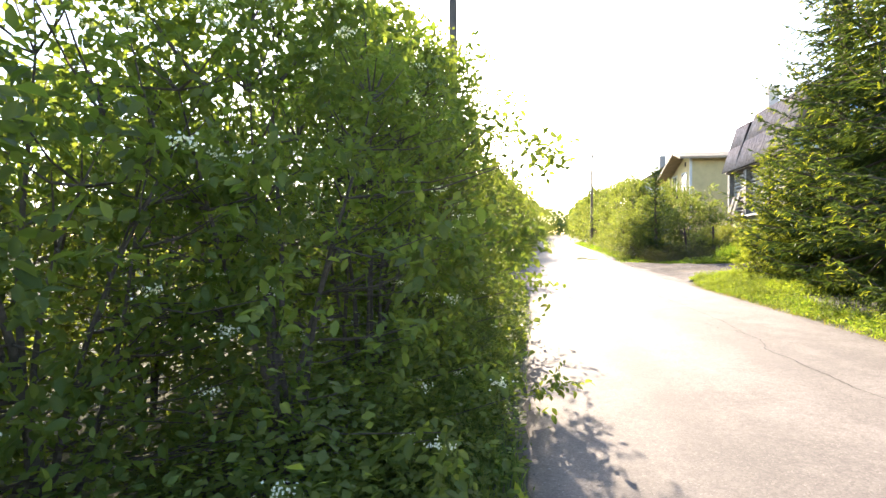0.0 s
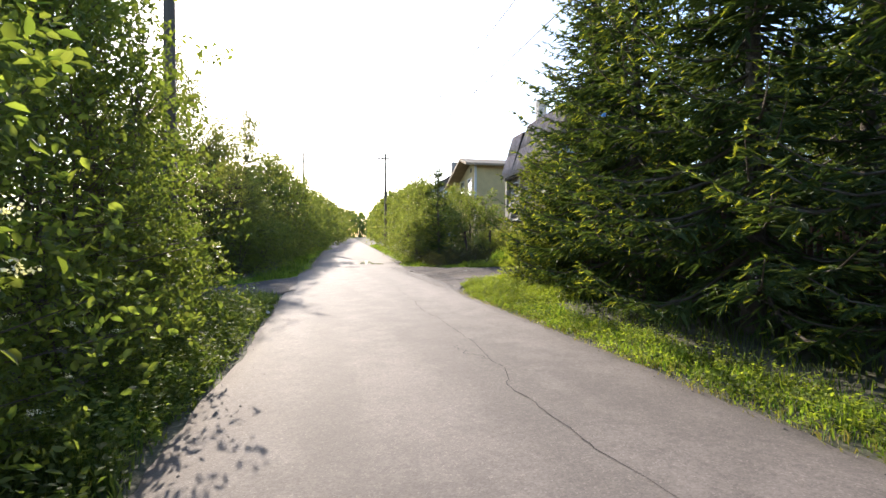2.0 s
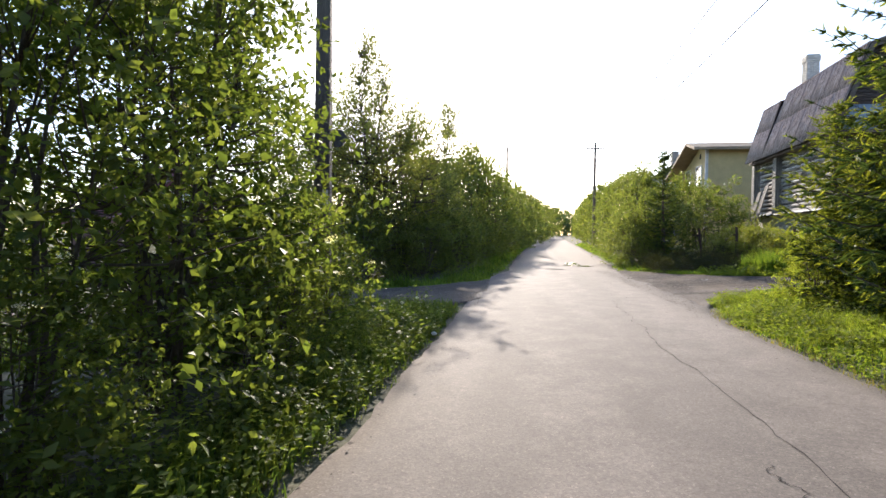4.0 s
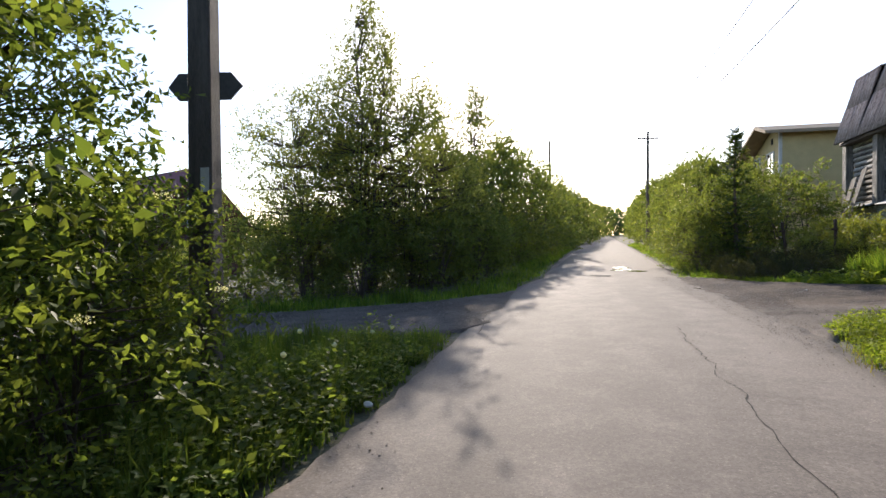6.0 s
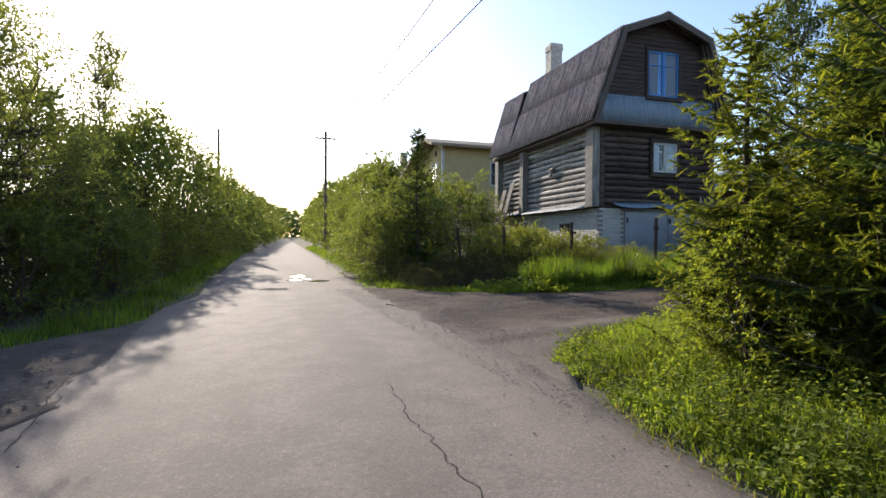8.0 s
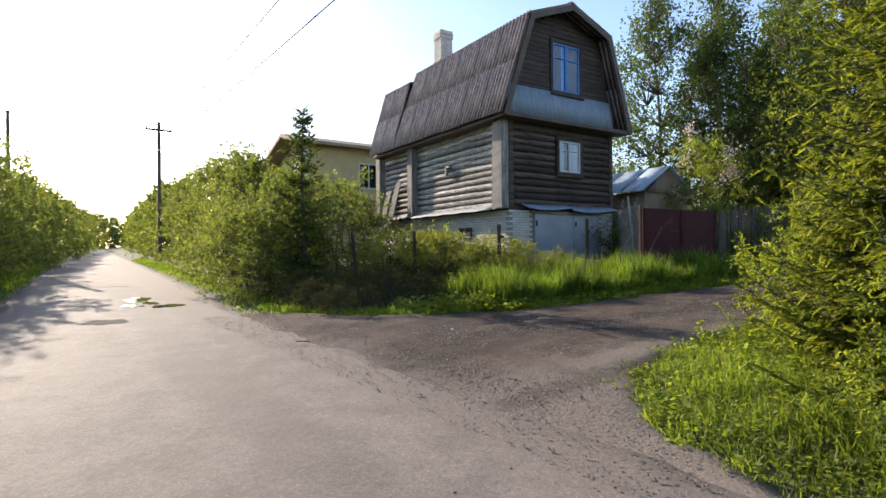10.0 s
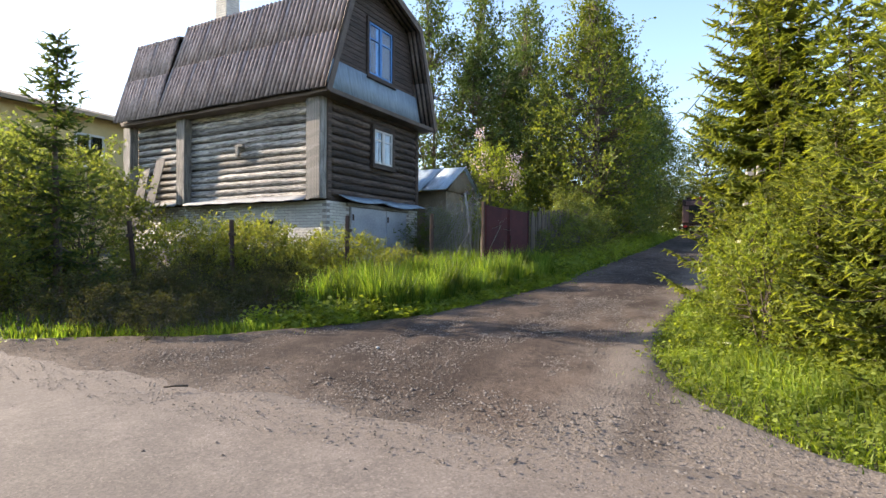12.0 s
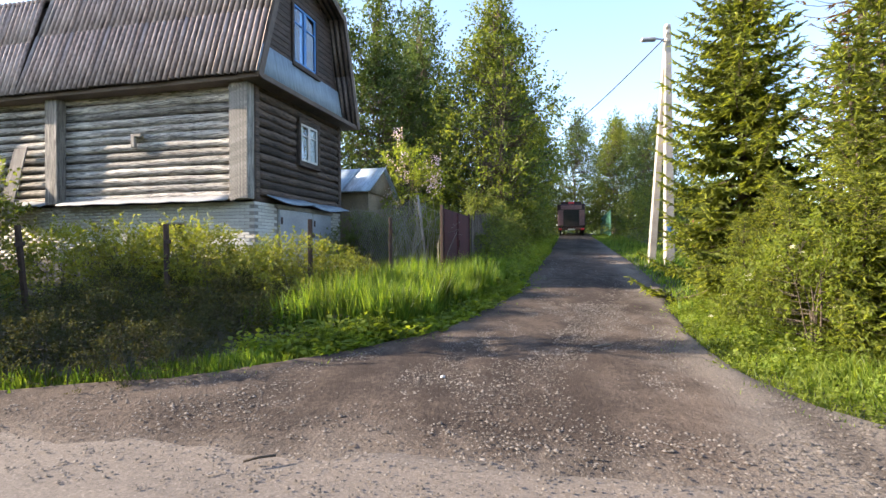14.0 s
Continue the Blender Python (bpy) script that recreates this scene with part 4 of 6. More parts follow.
def slope(p_low, p_high, v0, v1, rows_n, seed):
    """Sheets on a slope between two (u, z) lines, from v0 to v1."""
    g = np.random.default_rng(seed)
    du, dz = p_high[0] - p_low[0], p_high[1] - p_low[1]
    ln = math.hypot(du, dz)
    each = ln / rows_n + 0.1
    count = max(1, round((v1 - v0) / 1.07))
    width = (v1 - v0) / count
    me = SHEETS.setdefault((round(each, 3), round(width, 3)), None) or sheet_mesh(each, width)
    SHEETS[(round(each, 3), round(width, 3))] = me
    left = p_low[0] < p_high[0]
    for r in range(rows_n):
        f = r / rows_n
        for c in range(count):
            o = Vector((p_low[0] + du * f, v0 + c * width if not left else v0 + (c + 1) * width, p_low[1] + dz * f))
            up = Vector((du, 0, dz)).normalized()
            xa = Vector((0, -1, 0)) if left else Vector((0, 1, 0))
            na = xa.cross(up)
            m = Matrix((xa, up, na)).transposed().to_4x4()
            m.translation = o + na * (0.04 + 0.012 * (rows_n - r)) + up * g.uniform(-0.015, 0.015)
            part("sheet", me, None, roof, m=m, smooth=True)


for v0, v1, hb in ((-OH, 6.0, 1.0), (6.0, HL + 0.2, 0.92)):
    drop = 0.0 if hb == 1.0 else 0.36
    inset = BI if hb == 1.0 else 0.3
    slope((-SL, Z_EAVE), (inset, Z_BREAK - drop), v0, v1, 2, 1)
    slope((HW + SR, Z_EAVE), (HW - inset, Z_BREAK - drop), v0, v1, 2, 2)
    slope((inset - 0.06, Z_BREAK - 0.02 - drop), (HW / 2, Z_PEAK - drop), v0, v1, 1, 3)
    slope((HW - inset + 0.06, Z_BREAK - 0.02 - drop), (HW / 2, Z_PEAK - drop), v0, v1, 1, 4)


def prism_uv(prof, v0, v1):
    """A plate from a (u, z) outline between two v."""
    bm = bmesh.new()
    a = [bm.verts.new((u, v0, z)) for u, z in prof]
    b = [bm.verts.new((u, v1, z)) for u, z in prof]
    bm.faces.new(a)
    bm.faces.new(b[::-1])
    for k in range(len(prof)):
        j = (k + 1) % len(prof)
        bm.faces.new((a[k], b[k], b[j], a[j]))
    bmesh.ops.recalc_face_normals(bm, faces=bm.faces[:])
    return bm


def bargeboard(a, b, v):
    (u0, z0), (u1, z1) = a, b
    ln = math.hypot(u1 - u0, z1 - z0)
    m = Matrix.Translation((u0, v, z0)) @ Matrix.Rotation(-math.atan2(z1 - z0, u1 - u0), 4, "Y")
    part("bargeboard", rounded((-0.04, -0.02, -0.14), (ln + 0.04, 0.02, 0.02), 0.006), M_FASCIA, house, m=m)


bargeboard((-SL, Z_EAVE), (BI, Z_BREAK), -OH)
bargeboard((BI, Z_BREAK), (HW / 2, Z_PEAK), -OH - 0.001)
bargeboard((HW / 2, Z_PEAK), (HW - BI, Z_BREAK), -OH - 0.001)
bargeboard((HW - BI, Z_BREAK), (HW + SR, Z_EAVE), -OH)
part("roof_step", prism_uv([(-SL + 0.05, Z_EAVE), (HW + SR - 0.05, Z_EAVE), (HW - BI, Z_BREAK), (HW / 2, Z_PEAK), (BI, Z_BREAK)], 5.9, 5.98), M_BOARD_DARK, house)
part("roof_deck", prism_uv([(-SL + 0.1, Z_EAVE + 0.02), (HW + SR - 0.1, Z_EAVE + 0.02), (HW - BI - 0.06, Z_BREAK - 0.1), (HW / 2, Z_PEAK - 0.1), (BI + 0.06, Z_BREAK - 0.1)], 0.25, 5.88), M_BOARD_DARK, house)
part("roof_deck", prism_uv([(-SL + 0.1, Z_EAVE + 0.02), (HW + SR - 0.1, Z_EAVE + 0.02), (HW - 0.36, Z_BREAK - 0.46), (HW / 2, Z_PEAK - 0.46), (0.36, Z_BREAK - 0.46)], 5.99, HL + 0.15), M_BOARD_DARK, house)
box_part("ridge_cap", (HW / 2 - 0.14, -OH, Z_PEAK + 0.05), (HW / 2 + 0.14, 6.0, Z_PEAK + 0.10), M_SLATE, house, r=0.03)

# chimney
chim = part("chimney", rounded((0.6, 4.37, 7.6), (1.06, 4.83, 9.48), 0.01), M_MORTAR, house, "pale brick chimney")
cb = rounded((0, 0, 0), (0.24, 0.115, 0.062), 0.006)
me_cb = bpy.data.meshes.new("brick")
cb.to_mesh(me_cb), cb.free()
me_cb.materials.append(M_BRICK)
for r in range(20):
    zz = 8.03 + r * 0.0735
    wide = 0.05 if r >= 16 else 0.012
    if r == 19:
        wide = 0.02
    for k in range(2):
        part("brick", me_cb, None, chim, m=Matrix.Translation((0.585 + k * 0.25 - (0.01 if r % 2 else 0), 4.37 - wide, zz)))
        part("brick", me_cb, None, chim, m=Matrix.Translation((0.6 - wide, 4.59 + k * 0.25, zz)) @ Matrix.Rotation(radians(-90), 4, "Z"))
        part("brick", me_cb, None, chim, m=Matrix.Translation((1.06 + wide, 4.35 + k * 0.25, zz)) @ Matrix.Rotation(radians(90), 4, "Z"))
        part("brick", me_cb, None, chim, m=Matrix.Translation((0.585 + k * 0.25, 4.83 + wide - 0.115, zz)))

# boards leaning on the side wall
for k, (v, tilt, ln) in enumerate(((6.15, 20, 2.3), (6.6, 32, 2.0))):
    b = thing("leaning_board", "grey weathered plank leaning on the log wall", "plank", pose(HX, HY, 0, 0, 0, HYAW) @ pose(-0.80 - 0.03 * k, v, 2.0, 0, 18, 0) @ pose(0, 0, 0, -tilt * 0.3, 0, 0), "leaning planks")
    box_part("plank", (-0.015, -0.2, 0), (0.015, 0.2, ln), M_FENCE_GREY, b, r=0.004)


# ---- poles, wires and signs ----
M_CONCRETE = material("concrete", (0.36, 0.33, 0.29), 0.9, 0.25, 2, 30, 0.4)
M_POLE = material("old_pole", (0.10, 0.082, 0.068), 0.9, 0.35, 2, 24, 0.5, wave=(8, 8, 0.8))
M_SIGN = material("dark_sign", (0.075, 0.068, 0.062), 0.6, 0.2, 4, 40, 0.1)
M_WIRE = material("wire", (0.03, 0.03, 0.03), 0.6, 0.1, 4, 40, 0.0)
M_CERAMIC = material("insulator", (0.55, 0.52, 0.48), 0.3, 0.1, 4, 40, 0.0)


def taper_post(x0, y0, x1, y1, h):
    """A squared tapered post as a bmesh, from the ground up."""
    bm = rounded((-x0, -y0, -0.3), (x0, y0, h), 0)
    for v in bm.verts:
        if v.co.z > 0:
            v.co.x *= x1 / x0
            v.co.y *= y1 / y0
    bmesh.ops.bevel(bm, geom=bm.edges[:], offset=0.015, segments=1, affect="EDGES")
    return bm


def utility_pole(label, x, y, h, wide, mat, lean=(0, 0), arms=True, sign=False, turn=0):
    ob = thing("utility_pole", label, "utility pole", pose(x, y, float(gz(x, y)), lean[0], lean[1], turn))
    part("post", taper_post(wide, wide * 0.85, wide * 0.62, wide * 0.6, h), mat, ob)
    if arms:
        part("crossarm", rounded((-0.75, -0.05, h - 0.55), (0.75, 0.05, h - 0.45), 0.01), mat, ob)
        for u in (-0.68, -0.25, 0.25, 0.68):
            part("insulator", Builder().tube([(u, 0, h - 0.46), (u, 0, h - 0.38), (u, 0, h - 0.32)], (0.02, 0.045, 0.03), 8), M_CERAMIC, ob)
    return ob


sign_pole = utility_pole("tall dark squared utility pole carrying a pointed sign board", -1.08, 12.62, 8.6, 0.128, M_POLE, arms=False, turn=6)
zs = 2.955 - float(gz(-1.0, 12.62))
for s in (-1, 1):
    b = Builder()
    prof = [(0.155, -0.125), (0.255, -0.125), (0.375, 0.0), (0.265, 0.125), (0.155, 0.125)] if s > 0 else [(-0.155, -0.125), (-0.24, -0.125), (-0.345, 0.0), (-0.24, 0.125), (-0.155, 0.125)]
    bm = bmesh.new()
    f = bm.faces.new([bm.verts.new((u, -0.012, zs + z)) for u, z in prof])
    ext = bmesh.ops.extrude_face_region(bm, geom=[f])
    bmesh.ops.translate(bm, verts=[v for v in ext["geom"] if isinstance(v, bmesh.types.BMVert)], vec=(0, 0.024, 0))
    bmesh.ops.recalc_face_normals(bm, faces=bm.faces[:])
    part("sign_board", bm, M_SIGN, sign_pole, "dark pointed sign board")
part("notice", rounded((0.02, -0.118, 1.9), (0.1, -0.11, 2.12), 0.002), M_WHITE, sign_pole, "small white paper notice")

utility_pole("grey concrete utility pole above the spruces", 8.35, 13.7, 9.0, 0.13, M_CONCRETE)
utility_pole("distant dark wooden utility pole", 9.2, 51.5, 8.75, 0.13, M_POLE)
pole_c = utility_pole("distant dark wooden utility pole with a lamp arm", 1.85, 53.9, 9.1, 0.13, M_POLE, arms=False)
part("lamp_arm", Builder().tube([(0, 0, 7.9), (0.6, -0.3, 8.25), (1.1, -0.5, 8.3)], 0.03, 6), M_POLE, pole_c)
utility_pole("weathered grey wooden pole beyond the lane", 54.0, 19.5, 8.0, 0.13, M_POLE, arms=False)

lane_pole = thing("street_lamp", "concrete lamp pole with a slanting brace beside the lane", "street lamp", pose(20.2, 14.8, float(gz(20.2, 14.8))))
part("post", taper_post(0.17, 0.14, 0.1, 0.09, 7.6), M_CONCRETE, lane_pole)
part("brace", taper_post(0.13, 0.11, 0.09, 0.08, 7.2), M_CONCRETE, lane_pole, m=pose(0.55, 0.42, 0, 3.3, -4.4, 0))
part("lamp_arm", Builder().tube([(0, 0, 7.0), (-0.12, 0.22, 7.12), (-0.2, 0.42, 7.12)], 0.025, 6), M_STEEL, lane_pole)
part("lamp_head", rounded((-0.31, 0.38, 7.04), (-0.11, 0.85, 7.16), 0.04), M_STEEL, lane_pole, "grey lamp head")
for z in (7.05, 7.3, 7.5):
    part("insulator", Builder().tube([(0, 0, z), (-0.16, 0.05, z), (-0.2, 0.06, z + 0.06)], (0.02, 0.04, 0.03), 8), M_CERAMIC, lane_pole)
part("notice", rounded((-0.186, -0.09, 1.0), (-0.176, 0.09, 1.35), 0.002), M_WIN_BLUE, lane_pole, "pale blue painted notice")


def wire(a, b, sag, r=0.019, n=24):
    t = np.linspace(0, 1, n)
    a, b = np.array(a, float), np.array(b, float)
    p = a + (b - a) * t[:, None]
    p[:, 2] -= sag * 4 * t * (1 - t)
    ob = part("overhead_wire", Builder().tube(p, r, 5), M_WIRE)
    return tagged(ob, "thin black overhead wire strung between poles", "wire", "overhead wires")


for u, za, ub, zb in ((-0.68, 9.25, 0.25, 9.05), (0.25, 8.35, -0.25, 7.7)):
    wire((8.35 + u, 13.7, za), (9.2 + ub, 51.5, zb), 0.15)
    wire((8.35 + u, 13.7, za), (6.0 + u, -40, za - 0.6), 0.6)
zl = float(gz(20.2, 14.9)) + 7.1
wire((20.0, 14.95, zl), (54, 19.5, float(gz(54, 19.5)) + 7.6), 0.7, 0.022)

# ---- fence, gate and shed ----
M_GATE = material("red_gate_paint", (0.07, 0.012, 0.013), 0.9, 0.3, 2, 20, 0.15)
M_PICKET = material("brown_picket", (0.11, 0.06, 0.042), 0.85, 0.35, 3, 30, 0.4, piece=0.25)
M_SHED = material("shed_board", (0.21, 0.165, 0.11), 0.85, 0.3, 2, 20, 0.4)
M_SLATS = material("grey_paling", (0.105, 0.082, 0.062), 0.9, 0.35, 3, 30, 0.4, piece=0.25)
M_GREEN_FENCE = material("green_sheet", (0.045, 0.16, 0.11), 0.5, 0.2, 2, 20, 0.1)
M_NET = material("old_wire", (0.26, 0.235, 0.185), 0.8, 0.3, 3, 30, 0.2)
M_ORANGE = material("orange_sheet", (0.42, 0.13, 0.06), 0.6, 0.2, 2, 20, 0.1)

for x, y, top, lean, cross in ((9.2, 26.55, 2.02, -7, 1), (9.66, 24.61, 2.03, -2, 1), (10.56, 22.74, 2.12, 0, 2), (12.5, 21.9, 2.25, 1, 1)):
    z = float(gz(x, y))
    h = top - z
    p = thing("fence_post", "rusty iron fence post with a short cross bracket", "fence post", pose(x, y, z, 0, lean, 8), "rusty fence posts")
    part("post", rounded((-0.032, -0.032, -0.3), (0.032, 0.032, h), 0.006), M_RUST, p)
    part("bracket", rounded((-0.14 if cross == 1 else -0.11, -0.05, h - 0.3), (0.05 if cross == 1 else 0.11, -0.033, h - 0.24), 0.004), M_RUST, p)
lean_pole = thing("leaning_pole", "weathered wooden pole leaning beside the gate", "pole", pose(13.75, 21.35, float(gz(13.75, 21.35)), -7, -2, 0))
part("pole", Builder().tube([(0, 0, -0.2), (0.01, 0.01, 0.9), (0, 0, 2.0)], (0.03, 0.027, 0.024), 8), M_BOARD, lean_pole)
part("brace", Builder().tube([(-0.3, 0.75, 0.1), (-0.15, 0.4, 0.6), (-0.01, 0, 1.1)], 0.013, 6), M_BOARD, lean_pole)

gzg = float(gz(14.6, 20.9))
gate = thing("metal_gate", "closed dark red sheet-metal gate with two leaves", "gate", pose(13.3, 21.0, gzg, 0, 0, math.degrees(math.atan2(-0.24, 2.9))))
for u0, u1 in ((0.03, 1.44), (1.47, 2.9)):
    leaf = part("gate_leaf", rounded((u0, -0.015, 0.08), (u1, 0.015, 1.62), 0.004), M_GATE, gate)
    for k in range(2):
        uu = u0 + 0.04 + k * (u1 - u0 - 0.08)
        part("rib", rounded((uu - 0.02, -0.03, 0.1), (uu + 0.02, -0.016, 1.6), 0.006), M_GATE, leaf)
part("handle", rounded((1.5, -0.06, 0.8), (1.53, -0.031, 0.98), 0.005), M_RUST, gate)
for u in (-0.05, 2.98):
    part("gate_post", rounded((u - 0.03, -0.03, -0.3), (u + 0.03, 0.03, 1.68), 0.008), M_RUST, gate)


def netting(x0, y0, x1, y1, h, cell=0.14):
    """Chain-link netting hung between two points."""
    L = math.hypot(x1 - x0, y1 - y0)
    b = Builder()
    ax = np.array([(x1 - x0) / L, (y1 - y0) / L])
    for sgn in (1, -1):
        for k in range(int(-h / cell) - 1, int(L / cell) + int(h / cell) + 2):
            pts = []
            for z in np.arange(0, h + 0.01, cell / 2):
                u = k * cell + sgn * z
                if 0 <= u <= L:
                    x, y = x0 + ax[0] * u, y0 + ax[1] * u
                    pts.append((x, y, float(gz(x, y)) + 0.05 + z + 0.03 * math.sin(u * 3)))
            if len(pts) > 1:
                b.tube(pts[::max(1, len(pts) // 6)] if len(pts) > 6 else pts, 0.0065, 3, False)
    return b


net = part("wire_netting", netting(17.4, 24.35, 13.95, 21.5, 1.8), M_NET)
tagged(net, "sagging rusty chain-link netting beside the brick base", "fence netting")
g = np.random.default_rng(44)
b = Builder()
for k in range(45):
    f = 0.45 + 0.55 * g.random()
    x, y = 17.2 - 3.6 * f ** 0.6 + 0.1 * g.normal(), 24.2 - 3.0 * f ** 0.6 + 0.1 * g.normal()
    z = float(gz(x, y))
    h = 1.2 + 0.8 * g.random()
    b.tube([(x, y, z), (x + 0.12 * g.normal(), y + 0.12 * g.normal(), z + 0.6 * h), (x + 0.25 * g.normal(), y + 0.25 * g.normal(), z + h), (x + 0.4 * g.normal(), y + 0.4 * g.normal(), z + h * 0.8)], (0.008, 0.007, 0.005, 0.003), 3, False)
tagged(part("dry_vines", b, M_NET), "dry pale vine stems hanging in the wire netting", "vines", kind="stuff")

# paling fence beyond the gate
paling = thing("paling_fence", "old grey paling fence along the lane", "fence", pose(16.3, 20.7, 0))
pm = rounded((-0.05, -0.012, 0), (0.05, 0.012, 1.55), 0.004)
pale = bpy.data.meshes.new("pale")
pm.to_mesh(pale), pm.free()
pale.materials.append(M_SLATS)
g = np.random.default_rng(3)
for k in range(110):
    u = k * 0.135
    x, y = 16.3 + u, 20.7 - 0.05 * u
    part("pale", pale, None, paling, m=Matrix.Translation((u, -0.05 * u, float(gz(x, y)))) @ Matrix.Rotation(g.normal() * 0.035, 4, "Y") @ Matrix.Diagonal((1, 1, 0.9 + 0.2 * g.random(), 1)))
for zz in (0.4, 1.2):
    part("rail", Builder().tube([(0, 0.03, float(gz(16.3, 20.7)) + zz), (14.8, -0.71, float(gz(31.1, 19.96)) + zz)], 0.03, 4), M_SLATS, paling)

shed = thing("shed", "small board shed with a shiny tin roof", "shed", pose(18.9, 26.6, float(gz(19, 25)) - 0.1, 0, 0, -94))
part("wall", rounded((0, 0, 0), (2.42, 2.4, 2.42), 0.01), M_SHED, shed)
for k in range(3):
    b = Builder()
    b.add([(-0.25 + k * 0.95, -0.35, 2.42), (0.7 + k * 0.95, -0.35, 2.42), (0.7 + k * 0.95, 1.2, 3.35), (-0.25 + k * 0.95, 1.2, 3.35),
           (-0.25 + k * 0.95, -0.35, 2.40), (0.7 + k * 0.95, -0.35, 2.40), (0.7 + k * 0.95, 1.2, 3.33), (-0.25 + k * 0.95, 1.2, 3.33)],
          [(0, 1, 2, 3), (7, 6, 5, 4), (0, 4, 5, 1), (1, 5, 6, 2), (2, 6, 7, 3), (3, 7, 4, 0)])
    part("roof_sheet", b, M_BLUE_TIN, shed, "shiny tin roof sheet")
    part("seam", Builder().box((0.69 + k * 0.95, -0.36, 2.43), (0.72 + k * 0.95, -0.30, 2.47)).tube([(0.705 + k * 0.95, -0.35, 2.44), (0.705 + k * 0.95, 1.2, 3.37)], 0.02, 4), M_BLUE_TIN, shed)
part("roof_back", Builder().add([(-0.25, 1.2, 3.34), (2.6, 1.2, 3.34), (2.6, 2.75, 2.42), (-0.25, 2.75, 2.42), (-0.25, 1.2, 3.32), (2.6, 1.2, 3.32), (2.6, 2.75, 2.40), (-0.25, 2.75, 2.40)],
                                [(0, 1, 2, 3), (7, 6, 5, 4), (0, 4, 5, 1), (1, 5, 6, 2), (2, 6, 7, 3), (3, 7, 4, 0)]), M_BLUE_TIN, shed)
part("gable", Builder().add([(2.5, 0.0, 2.4), (2.5, 2.4, 2.4), (2.5, 1.2, 3.3), (2.4, 0.0, 2.4), (2.4, 2.4, 2.4), (2.4, 1.2, 3.3)], [(0, 3, 4, 1), (1, 4, 5, 2), (2, 5, 3, 0)], [(0, 1, 2), (5, 4, 3)]), M_SHED, shed)

# picket fence in the shade behind the roadside spruces
pickets = thing("picket_fence", "dark reddish-brown picket fence under the spruces", "fence", pose(8.9, -4, 0))
pk = rounded((-0.012, -0.05, 0), (0.012, 0.05, 1.7), 0.004)
pk_me = bpy.data.meshes.new("picket")
pk.to_mesh(pk_me), pk.free()
pk_me.materials.append(M_PICKET)
for k in range(118):
    y = k * 0.145
    part("picket", pk_me, None, pickets, m=Matrix.Translation((0.02 * y, y, float(gz(8.9, y - 4)))) @ Matrix.Rotation(g.normal() * 0.02, 4, "X"))
for zz in (0.4, 1.35):
    part("rail", Builder().tube([(0.04, 0, float(gz(8.9, -4)) + zz), (0.38, 17.1, float(gz(8.9, 13)) + zz)], 0.03, 4), M_PICKET, pickets)

# coloured sheet fence and orange panel further up the lane
for x, y, w, h, mat, lab, t in ((46, 12.6, 12, 2.2, M_GREEN_FENCE, "green sheet-metal fence beside the lane", -4), (22.5, 13.4, 1.7, 1.7, M_ORANGE, "orange-red sheet fence panel behind the lamp pole", -20)):
    f = thing("sheet_fence", lab, "fence", pose(x, y, float(gz(x, y)), 0, 0, t))
    n = int(w / 0.2)
    for k in range(n):
        part("panel", rounded((k * 0.2, -0.02 - 0.015 * (k % 2), 0.05), (k * 0.2 + 0.198, 0.02 - 0.015 * (k % 2), h), 0.004), mat, f)

# ---- far houses ----
M_EAVE = material("tan_eave", (0.30, 0.22, 0.14), 0.8, 0.2, 2, 20, 0.2)
M_YELLOW = material("yellow_wall", (0.52, 0.40, 0.19), 0.8, 0.12, 2, 20, 0.2)
M_BLUEGREY = material("bluegrey_wall", (0.24, 0.28, 0.36), 0.8, 0.12, 2, 20, 0.2)
M_ROOF_DARK = material("dark_roof", (0.10, 0.075, 0.06), 0.8, 0.2, 2, 20, 0.2)
M_RED_ROOF = material("red_roof", (0.15, 0.035, 0.04), 0.7, 0.2, 2, 20, 0.2)
M_RED_WALL = material("red_wall", (0.085, 0.036, 0.03), 0.85, 0.25, 2, 20, 0.3)


def prism(prof, v0, v1):
    """A solid from a (u, z) outline, drawn out along v."""
    bm = bmesh.new()
    a = [bm.verts.new((u, v0, z)) for u, z in prof]
    b = [bm.verts.new((u, v1, z)) for u, z in prof]
    bm.faces.new(a)
    bm.faces.new(b[::-1])
    for k in range(len(prof)):
        j = (k + 1) % len(prof)
        bm.faces.new((a[k], b[k], b[j], a[j]))
    bmesh.ops.recalc_face_normals(bm, faces=bm.faces[:])
    return bm


